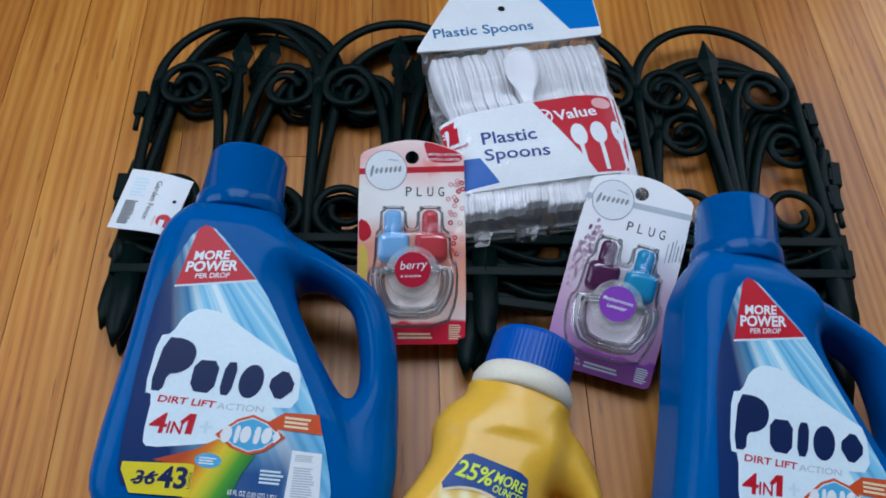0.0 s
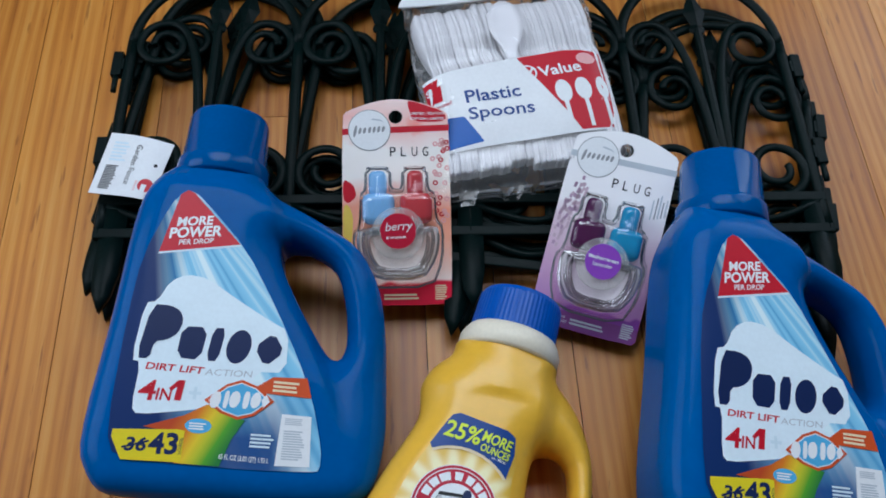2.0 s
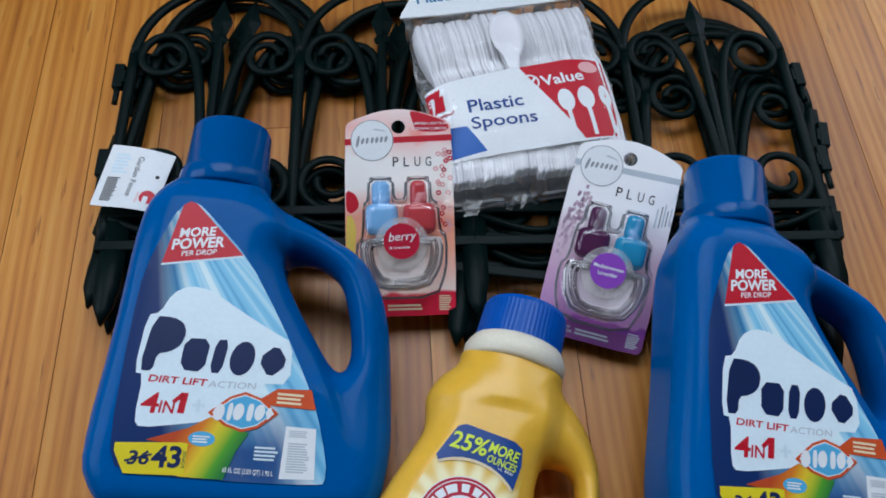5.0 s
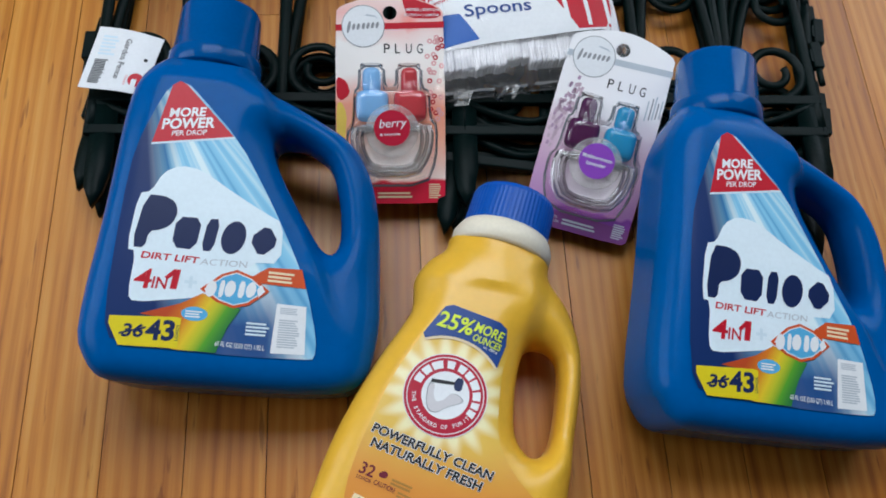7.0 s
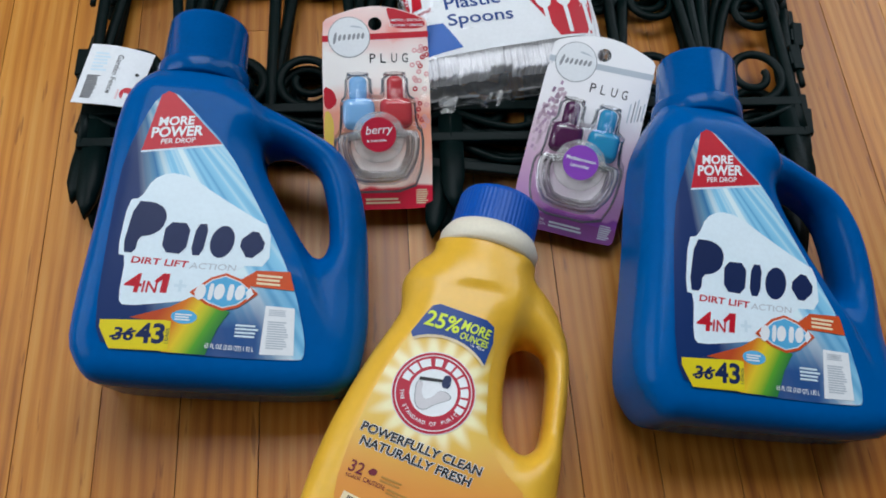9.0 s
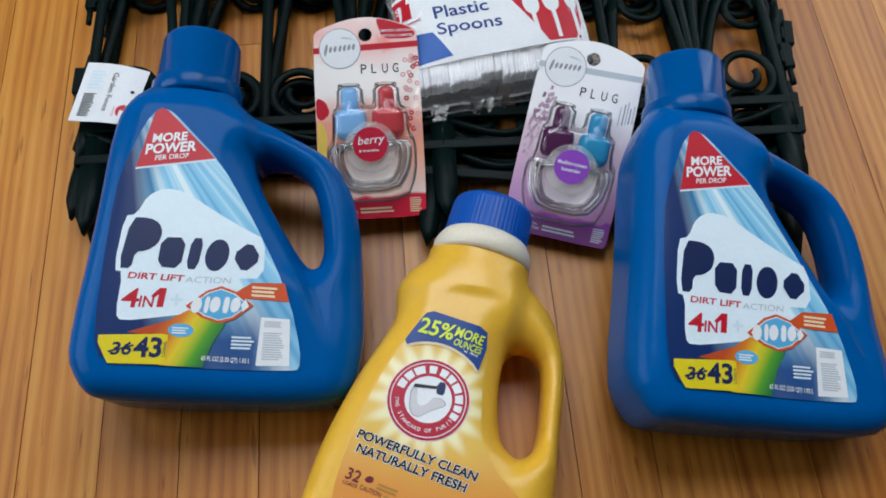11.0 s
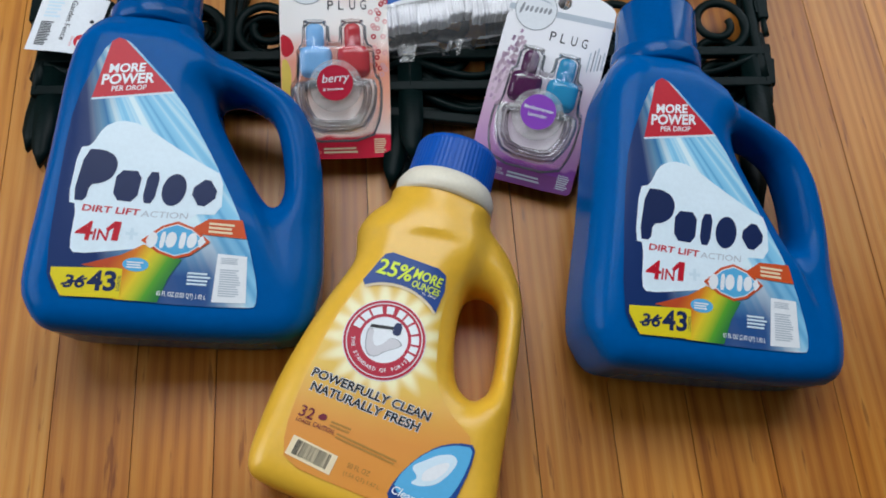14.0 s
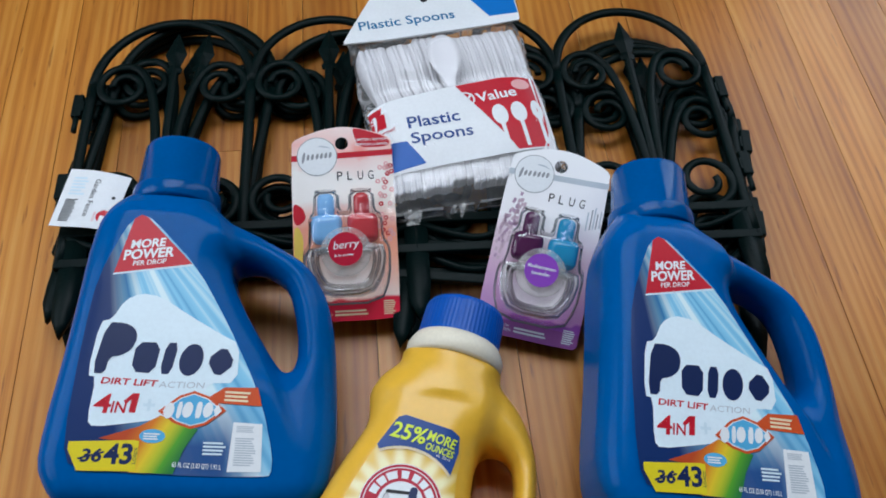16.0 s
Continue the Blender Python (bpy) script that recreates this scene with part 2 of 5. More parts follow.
BLACK_PLASTIC = mat("black_fence_plastic", (0.0010, 0.0066, 0.0062), 0.44, vary=0.25, scale=30, bump=0.25, bump_scale=350, spec=0.10)
SPOON_WHITE = mat("white_spoon_plastic", (0.72, 0.71, 0.74), 0.35, vary=0.03)
FILM = cloudy_plastic("clear_bag_film", 0.06, 1.3, (0.99, 0.99, 0.99), 0.26, 0.40, 42.0, 0.02)
SHELL = clear_plastic("clear_blister_shell", 1.5, 0.05, (1.0, 1.0, 1.0), 0.10, 60.0)
# Constant mirror share added so the warmer's ribs show as bright highlight arcs.
GLINT = clear_plastic("clear_rib_highlight", 1.5, 0.08, (0.93, 0.94, 0.94), 0.12, 90.0, 0.34)
LABEL_BLUE, LABEL_ORANGE, RAINBOW = label_blue(), label_orange(), rainbow_ink()
CARD_RED = card_art("card_berry_print", [(0.0, (0.70, 0.010, 0.045)), (0.070, (0.70, 0.010, 0.045)), (0.085, (0.92, 0.74, 0.66)), (0.30, (0.88, 0.40, 0.26)), (0.46, (0.90, 0.36, 0.24)), (0.60, (0.93, 0.86, 0.80)), (0.74, (0.94, 0.90, 0.86)), (0.88, (0.90, 0.50, 0.46)), (1.0, (0.93, 0.74, 0.70))], 0.55, (0.88, 0.20, 0.15), 20)
CARD_PURPLE = card_art("card_lavender_print", [(0.0, (0.20, 0.040, 0.28)), (0.085, (0.22, 0.05, 0.31)), (0.10, (0.44, 0.20, 0.46)), (0.32, (0.58, 0.36, 0.52)), (0.48, (0.72, 0.58, 0.66)), (0.60, (0.90, 0.88, 0.90)), (1.0, (0.93, 0.93, 0.94))], 0.62, (0.40, 0.30, 0.34), 30)
INK = {k: mat("ink_" + k, c, r, vary=0.03, spec=0.25) for k, c, r in (
    ("white", (0.82, 0.84, 0.86), 0.35), ("pale", (0.66, 0.80, 0.88), 0.35), ("navy", (0.008, 0.020, 0.085), 0.35), ("black", (0.012, 0.012, 0.014), 0.4),
    ("red", (0.54, 0.010, 0.026), 0.35), ("crimson", (0.46, 0.008, 0.035), 0.35), ("orange", (0.62, 0.085, 0.02), 0.35), ("panel", (0.76, 0.88, 0.95), 0.35), ("yellow", (0.76, 0.62, 0.015), 0.35),
    ("green", (0.07, 0.34, 0.03), 0.35), ("blue", (0.01, 0.11, 0.45), 0.35), ("sky", (0.10, 0.42, 0.70), 0.35), ("grey", (0.30, 0.31, 0.33), 0.4),
    ("steel", (0.50, 0.55, 0.60), 0.4), ("silver", (0.64, 0.62, 0.64), 0.4), ("maroon", (0.16, 0.012, 0.03), 0.4), ("lime", (0.66, 0.80, 0.05), 0.35), ("violet", (0.25, 0.06, 0.45), 0.35),
    ("royal", (0.008, 0.052, 0.24), 0.35), ("pink", (0.80, 0.42, 0.42), 0.4), ("cream", (0.85, 0.70, 0.45), 0.4), ("plum", (0.20, 0.06, 0.22), 0.4), ("teal", (0.012, 0.16, 0.34), 0.35), ("header_blue", (0.008, 0.17, 0.55), 0.35), ("mauve", (0.56, 0.42, 0.50), 0.4), ("dusk", (0.44, 0.29, 0.42), 0.4), ("straw", (0.82, 0.58, 0.10), 0.4), ("tan", (0.45, 0.22, 0.04), 0.4))}


# ---- building helpers ----
def place(x, y, z, yaw=0.0, pitch=0.0, roll=0.0):
    return Matrix.Translation((x, y, z)) @ Matrix.Rotation(radians(yaw), 4, "Z") @ Matrix.Rotation(radians(pitch), 4, "X") @ Matrix.Rotation(radians(roll), 4, "Y")


def thing(name, m, label, category, group=""):
    ob = new(name)
    ob.empty_display_size = 0.02
    ob.matrix_world = m
    return tagged(ob, label, category, group)


def part(name, bm, material, parent=None, label="", smooth=True):
    me = bpy.data.meshes.new(name)
    if isinstance(bm, tuple):
        me.from_pydata(*bm)
    else:
        bm.to_mesh(me)
        bm.free()
    me.materials.append(material)
    if smooth:
        me.polygons.foreach_set("use_smooth", [True] * len(me.polygons))
    me.update()
    ob = new(name, me)
    ob.parent = parent
    if label:
        tagged(ob, label)
    return ob


def box(x0, x1, y0, y1, z0, z1, bevel=0.0, seg=2):
    bm = bmesh.new()
    bmesh.ops.create_cube(bm, size=1)
    for v in bm.verts:
        v.co = Vector(((x0 + x1) / 2 + v.co.x * (x1 - x0), (y0 + y1) / 2 + v.co.y * (y1 - y0), (z0 + z1) / 2 + v.co.z * (z1 - z0)))
    if bevel:
        bmesh.ops.bevel(bm, geom=bm.edges[:], offset=bevel, segments=seg, affect="EDGES", profile=0.5)
    return bm


def rounded(pts, times=2):
    """Cuts the corners of a closed outline, so that it runs round."""
    p = np.array(pts, float)
    for _ in range(times):
        q = np.roll(p, -1, 0)
        p = np.stack([0.78 * p + 0.22 * q, 0.22 * p + 0.78 * q], 1).reshape(-1, 2)
    return p


def mm(pts):
    return np.array(pts, float) / 1000


def poly_distance(poly, x, y):
    """Signed distance to a closed outline: minus inside."""
    a, b = poly, np.roll(poly, -1, 0)
    best, sign = np.full(np.broadcast(x, y).shape, 1e9), np.ones(np.broadcast(x, y).shape)
    for (ax, ay), (bx, by) in zip(a, b):
        ex, ey = bx - ax, by - ay
        wx, wy = x - ax, y - ay
        k = np.clip((wx * ex + wy * ey) / (ex * ex + ey * ey + 1e-12), 0, 1)
        best = np.minimum(best, (wx - k * ex) ** 2 + (wy - k * ey) ** 2)
        c1, c2, c3 = y >= ay, y < by, ex * wy > ey * wx
        flip = (c1 & c2 & c3) | (~c1 & ~c2 & ~c3)
        sign = np.where(flip, -sign, sign)
    return sign * np.sqrt(best)


def smin(a, b, k):
    h = np.clip(0.5 + 0.5 * (b - a) / k, 0, 1)
    return b * (1 - h) + a * h - k * h * (1 - h)


def smax(a, b, k):
    return -smin(-a, -b, k)


def step(a, b, x):
    t = np.clip((x - a) / (b - a), 0, 1)
    return t * t * (3 - 2 * t)


def skin(f, lo, hi, h):
    """The surface f = 0 as vertices and quads (surface nets), drawn onto f."""
    ax = [np.arange(l, u + h, h) for l, u in zip(lo, hi)]
    g = f(ax[0][:, None, None], ax[1][None, :, None], ax[2][None, None, :])
    g = np.broadcast_to(g, tuple(len(a) for a in ax))
    neg = g < 0
    n = [s - 1 for s in g.shape]
    total, count = np.zeros((*n, 3)), np.zeros(n)
    corners = [(i, j, k) for i in (0, 1) for j in (0, 1) for k in (0, 1)]
    cut = lambda arr, c: arr[c[0]:c[0] + n[0], c[1]:c[1] + n[1], c[2]:c[2] + n[2]]
    for c in corners:
        for d in range(3):
            if c[d]:
                continue
            e = list(c)
            e[d] = 1
            ga, gb = cut(g, c), cut(g, e)
            cross = (ga < 0) != (gb < 0)
            t = np.where(cross, ga / np.where(cross, ga - gb, 1), 0)
            p = np.stack([np.full(n, float(q)) for q in c], -1)
            p[..., d] += t
            total += np.where(cross[..., None], p, 0)
            count += cross
    act = count > 0
    index = np.full(n, -1)
    index[act] = np.arange(act.sum())
    cells = np.argwhere(act)
    v = np.array(lo) + (cells + total[act] / count[act][:, None]) * h
    e = h * 0.2
    for _ in range(3):
        x, y, z = v.T
        fv = f(x, y, z)
        gr = np.stack([f(x + e, y, z) - f(x - e, y, z), f(x, y + e, z) - f(x, y - e, z), f(x, y, z + e) - f(x, y, z - e)], -1) / (2 * e)
        stepv = -(fv / np.maximum((gr * gr).sum(-1), 0.2))[:, None] * gr
        v = v + np.clip(stepv, -h * 0.4, h * 0.4)
    quads = []
    for d in range(3):
        a, b = (d + 1) % 3, (d + 2) % 3
        lo_s, hi_s = [slice(None)] * 3, [slice(None)] * 3
        lo_s[d], hi_s[d] = slice(None, -1), slice(1, None)
        s0, s1 = neg[tuple(lo_s)], neg[tuple(hi_s)]
        for inside_first in (True, False):
            at = np.argwhere((s0 & ~s1) if inside_first else (~s0 & s1))
            at = at[(at[:, a] > 0) & (at[:, b] > 0) & (at[:, a] < g.shape[a] - 1) & (at[:, b] < g.shape[b] - 1)]
            ids = []
            for da, db in ((1, 1), (0, 1), (0, 0), (1, 0)):
                q = at.copy()
                q[:, a] -= da
                q[:, b] -= db
                ids.append(index[q[:, 0], q[:, 1], q[:, 2]])
            ids = np.stack(ids, 1)
            quads.append(ids if inside_first else ids[:, ::-1])
    return v.tolist(), [], np.concatenate(quads).tolist()


def top_of(f, lo, hi):
    """A function that gives the height of the upper skin of f over x, y."""
    def height(x, y):
        x, y = np.asarray(x, float), np.asarray(y, float)
        a, b = np.full(x.shape, lo), np.full(x.shape, hi)
        for _ in range(26):
            m = (a + b) / 2
            inside = f(x, y, m) < 0
            a, b = np.where(inside, m, a), np.where(inside, b, m)
        return a
    return height


def drape(bm, height, lift, grid=0.0):
    """Cuts a flat mesh into a grid and lays it on a curved skin."""
    if grid:
        for d in (0, 1):
            vals = [v.co[d] for v in bm.verts]
            n = int((max(vals) - min(vals)) / grid)
            for i in range(1, n + 1):
                co, no = Vector((0, 0, 0)), Vector((0, 0, 0))
                co[d], no[d] = min(vals) + i * grid - grid * 0.5, 1
                bmesh.ops.bisect_plane(bm, geom=bm.verts[:] + bm.edges[:] + bm.faces[:], plane_co=co, plane_no=no)
    if bm.verts:
        z = height(np.array([v.co.x for v in bm.verts]), np.array([v.co.y for v in bm.verts]))
        for v, q in zip(bm.verts, z):
            v.co.z = q + lift
    return bm


def sheet(pts):
    bm = bmesh.new()
    face = bm.faces.new([bm.verts.new((x, y, 0)) for x, y in pts])
    bm.normal_update()
    if face.normal.z < 0:
        bmesh.ops.reverse_faces(bm, faces=bm.faces[:])
    return bm


def ring_sheet(cx, cy, r0, r1, a0=0.0, a1=360.0, n=48):
    bm = bmesh.new()
    rows = []
    for i in range(n + 1):
        a = radians(a0 + (a1 - a0) * i / n)
        rows.append([bm.verts.new((cx + r * math.cos(a), cy + r * math.sin(a), 0)) for r in (r0, r1)])
    for p, q in zip(rows, rows[1:]):
        bm.faces.new((p[0], p[1], q[1], q[0]))
    return bm


def disc(cx, cy, r, n=40):
    return sheet([(cx + r * math.cos(i * math.tau / n), cy + r * math.sin(i * math.tau / n)) for i in range(n)])


def printed(name, parent, ink, bm, height, lift, grid=0.0, label=""):
    return part(name, drape(bm, height, lift * 0.5, grid), ink, parent, label, smooth=grid > 0)


def glyphs(body, bold=0.0):
    """The outlines of a text in the built-in font, as vertices and faces."""
    cu = bpy.data.curves.new("text", "FONT")
    cu.body, cu.offset, cu.resolution_u = body, bold, 3
    ob = new("text", cu)
    bpy.context.view_layer.update()
    me = bpy.data.meshes.new_from_object(ob.evaluated_get(bpy.context.evaluated_depsgraph_get()))
    co = np.array([v.co[:] for v in me.vertices])
    faces = [tuple(p.vertices) for p in me.polygons]
    bpy.data.objects.remove(ob)
    bpy.data.curves.remove(cu)
    bpy.data.meshes.remove(me)
    return co, faces


def words(body, parent, ink, x, y, w, h, height, lift, angle=0.0, slant=0.0, bold=0.012, name="lettering"):
    """Text whose lower left corner is at x, y (mm), w wide and h high (mm), turned by angle."""
    plain, _ = glyphs(body)
    co, faces = glyphs(body, bold)
    lo, hi = plain.min(0), plain.max(0)
    u, v = (co[:, 0] - lo[0]) / (hi[0] - lo[0]) * w, (co[:, 1] - lo[1]) / (hi[1] - lo[1]) * h
    u = u + slant * v
    c, s = math.cos(radians(angle)), math.sin(radians(angle))
    px, py = (x + c * u - s * v) / 1000, (y + s * u + c * v) / 1000
    z = height(px, py) + lift * 0.5
    return part(name, (np.stack([px, py, z], 1).tolist(), [], faces), ink, parent, smooth=False)


def words_round(body, parent, ink, cx, cy, r, h, a0, a1, height, lift, inward=False, name="lettering"):
    """Text along an arc: each letter stands on the circle of radius r (mm), from angle a0 to a1."""
    verts, out = [], []
    for i, ch in enumerate(body):
        if ch == " ":
            continue
        co, faces = glyphs(ch, 0.014)
        a = radians(a0 + (a1 - a0) * i / (len(body) - 1))
        mid = (co[:, 0].min() + co[:, 0].max()) / 2
        u, v = (co[:, 0] - mid) * h * 1.25, co[:, 1] * h * 1.35
        t = a + (math.pi / 2 if inward else -math.pi / 2)
        px = (cx + r * math.cos(a) + math.cos(t) * u - math.sin(t) * v) / 1000
        py = (cy + r * math.sin(a) + math.sin(t) * u + math.cos(t) * v) / 1000
        k = len(verts)
        verts += np.stack([px, py, height(px, py) + lift * 0.5], 1).tolist()
        out += [tuple(k + q for q in f) for f in faces]
    return part(name, (verts, [], out), ink, parent, smooth=False)


def bars(parent, ink, x, y, w, h, n, height, lift, angle=0.0, seed=1, name="barcode", upright=False):
    """A block of unreadable print or a barcode: n bars in a w by h field (mm)."""
    rnd = random.Random(seed)
    bm = bmesh.new()
    c, s = math.cos(radians(angle)), math.sin(radians(angle))
    for i in range(n):
        if upright:
            u0, u1 = w * i / n, w * (i + rnd.uniform(0.3, 0.75)) / n
            v0, v1 = 0, h
        else:
            u0, u1 = 0, w * rnd.uniform(0.72, 1.0)
            v0, v1 = h * i / n, h * (i + 0.55) / n
        bm.faces.new([bm.verts.new(((x + c * u - s * v) / 1000, (y + s * u + c * v) / 1000, 0)) for u, v in ((u0, v0), (u1, v0), (u1, v1), (u0, v1))])
    return tagged(printed(name, parent, ink, bm, height, lift), kind="stuff")


def lathe(profile, n=40, ribs=0, depth=0.0):
    """A body turned round the y axis from (radius, y) pairs; ribs gives it fine flutes."""
    bm = bmesh.new()
    rows = []
    for r, y in profile:
        row = []
        for i in range(n):
            a = math.tau * i / n
            rr = r - (depth if ribs and i % 2 and r > depth * 3 else 0)
            row.append(bm.verts.new((rr * math.cos(a), y, rr * math.sin(a))))
        rows.append(row)
    for p, q in zip(rows, rows[1:]):
        for i in range(n):
            bm.faces.new((p[i], q[i], q[(i + 1) % n], p[(i + 1) % n]))
    for row, flip in ((rows[0], False), (rows[-1], True)):
        bm.faces.new(row[::-1] if flip else row)
    bmesh.ops.recalc_face_normals(bm, faces=bm.faces[:])
    return bm


def tube(pts, r, flat=1.0, sides=8, taper=None):
    """A round bar along points in the x, y plane."""
    bm = bmesh.new()
    p = np.array(pts, float)
    d = np.gradient(p, axis=0)
    d /= np.linalg.norm(d, axis=1)[:, None] + 1e-12
    rows = []
    for i, ((x, y), (dx, dy)) in enumerate(zip(p, d)):
        rr = r * (taper(i / (len(p) - 1)) if taper else 1)
        rows.append([bm.verts.new((x - dy * rr * math.cos(a), y + dx * rr * math.cos(a), rr * flat * math.sin(a))) for a in (math.tau * k / sides for k in range(sides))])
    for a, b in zip(rows, rows[1:]):
        for k in range(sides):
            bm.faces.new((a[k], a[(k + 1) % sides], b[(k + 1) % sides], b[k]))
    bm.faces.new(rows[0][::-1])
    bm.faces.new(rows[-1])
    bmesh.ops.recalc_face_normals(bm, faces=bm.faces[:])
    return bm


# ---- the room: assumed and unseen, it closes the place and shapes the light ----
def wall(name, axis, at, a0, a1, openings=()):
    """A wall 0.15 m thick across x or y; each opening = (from, to, sill, head)."""
    top, t = ROOM["top"], 0.15 * (1 if at > 0 else -1)
    pieces, here = [], a0
    for o0, o1, s, h in openings:
        pieces += [(here, o0, 0, top), (o0, o1, h, top)] + ([(o0, o1, 0, s)] if s > 0 else [])
        here = o1
    pieces.append((here, a1, 0, top))
    bm = bmesh.new()
    for p0, p1, z0, z1 in pieces:
        b = box(min(at, at + t), max(at, at + t), p0, p1, z0, z1) if axis == "x" else box(p0, p1, min(at, at + t), max(at, at + t), z0, z1)
        me = bpy.data.meshes.new("piece")
        b.to_mesh(me)
        b.free()
        bm.from_mesh(me)
        bpy.data.meshes.remove(me)
    return tagged(part(name, bm, WALL_DARK, smooth=False), "assumed plain wall out of view, dark to limit bounced light", "wall", kind="structure")


# The openings are added to hold the unseen daylight lamps.
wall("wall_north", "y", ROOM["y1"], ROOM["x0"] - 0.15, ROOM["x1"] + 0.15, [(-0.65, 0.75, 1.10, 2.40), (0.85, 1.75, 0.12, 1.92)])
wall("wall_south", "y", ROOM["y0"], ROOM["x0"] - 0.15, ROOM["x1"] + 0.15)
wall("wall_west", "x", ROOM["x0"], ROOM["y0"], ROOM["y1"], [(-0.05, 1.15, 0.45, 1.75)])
wall("wall_east", "x", ROOM["x1"], ROOM["y0"], ROOM["y1"])
tagged(part("ceiling", box(ROOM["x0"] - 0.15, ROOM["x1"] + 0.15, ROOM["y0"] - 0.15, ROOM["y1"] + 0.15, ROOM["top"], ROOM["top"] + 0.1), CEILING_DARK, smooth=False), "assumed ceiling out of view, grey to limit bounced light", "ceiling", kind="structure")


# ---- garden fence panels ----
FENCE_W, BAY, BAR = 0.588, 0.147, 0.0050


def spiral(cx, cy, r0, r1, a0, a1, n=34):
    out = []
    for i in range(n + 1):
        k = i / n
        a, r = radians(a0 + (a1 - a0) * k), r0 + (r1 - r0) * k
        out.append((cx + r * math.cos(a), cy + r * math.sin(a)))
    return out


def bezier(p0, p1, p2, p3, n=14):
    out = []
    for i in range(n + 1):
        t = i / n
        a, b, c, d = (1 - t) ** 3, 3 * t * (1 - t) ** 2, 3 * t * t * (1 - t), t ** 3
        out.append((a * p0[0] + b * p1[0] + c * p2[0] + d * p3[0], a * p0[1] + b * p1[1] + c * p2[1] + d * p3[1]))
    return out


def stake(u):
    """A flat pointed ground stake with a raised rib."""
    bm = bmesh.new()
    outline = [(-0.010, 0.030), (-0.0095, -0.030), (-0.008, -0.046), (-0.001, -0.062), (0.006, -0.048), (0.0095, -0.030), (0.010, 0.030)]
    n = len(outline)
    lo, hi = ([bm.verts.new((u + x, y, z)) for x, y in outline] for z in (-0.0033, 0.0018))
    rib = [bm.verts.new((u, y, 0.0033)) for y in (0.030, -0.030, -0.050)]
    bm.faces.new(lo)
    for i in range(n):
        bm.faces.new((lo[i], lo[(i + 1) % n], hi[(i + 1) % n], hi[i]))
    bm.faces.new((hi[0], hi[1], rib[1], rib[0]))
    bm.faces.new((hi[1], hi[2], rib[2], rib[1]))
    bm.faces.new((hi[2], hi[3], rib[2]))
    bm.faces.new((hi[3], hi[4], rib[2]))
    bm.faces.new((hi[4], hi[5], rib[1], rib[2]))
    bm.faces.new((hi[5], hi[6], rib[0], rib[1]))
    bm.faces.new((hi[6], hi[0], rib[0]))
    bmesh.ops.recalc_face_normals(bm, faces=bm.faces[:])
    return bm


def finial(u):
    """A slim shaft with a four-sided spear head and a small collar."""
    bm = tube([(u, 0.05 + 0.165 * i / 8) for i in range(9)], 0.0042, 0.75)
    z = 0.0036
    ring = lambda r, y, zz: [bm.verts.new((u + dx * r, y, dz * zz)) for dx, dz in ((-1, 0), (0, -1), (1, 0), (0, 1))]
    rows = [ring(0.0065, 0.212, 0.0035), ring(0.0075, 0.217, 0.0035), ring(0.0055, 0.221, 0.003), ring(0.0105, 0.237, z), ring(0.0008, 0.264, 0.0008)]
    for a, b in zip(rows, rows[1:]):
        for i in range(4):
            bm.faces.new((a[i], a[(i + 1) % 4], b[(i + 1) % 4], b[i]))
    bm.faces.new(rows[0][::-1])
    bm.faces.new(rows[-1])
    bmesh.ops.recalc_face_normals(bm, faces=bm.faces[:])
    return bm


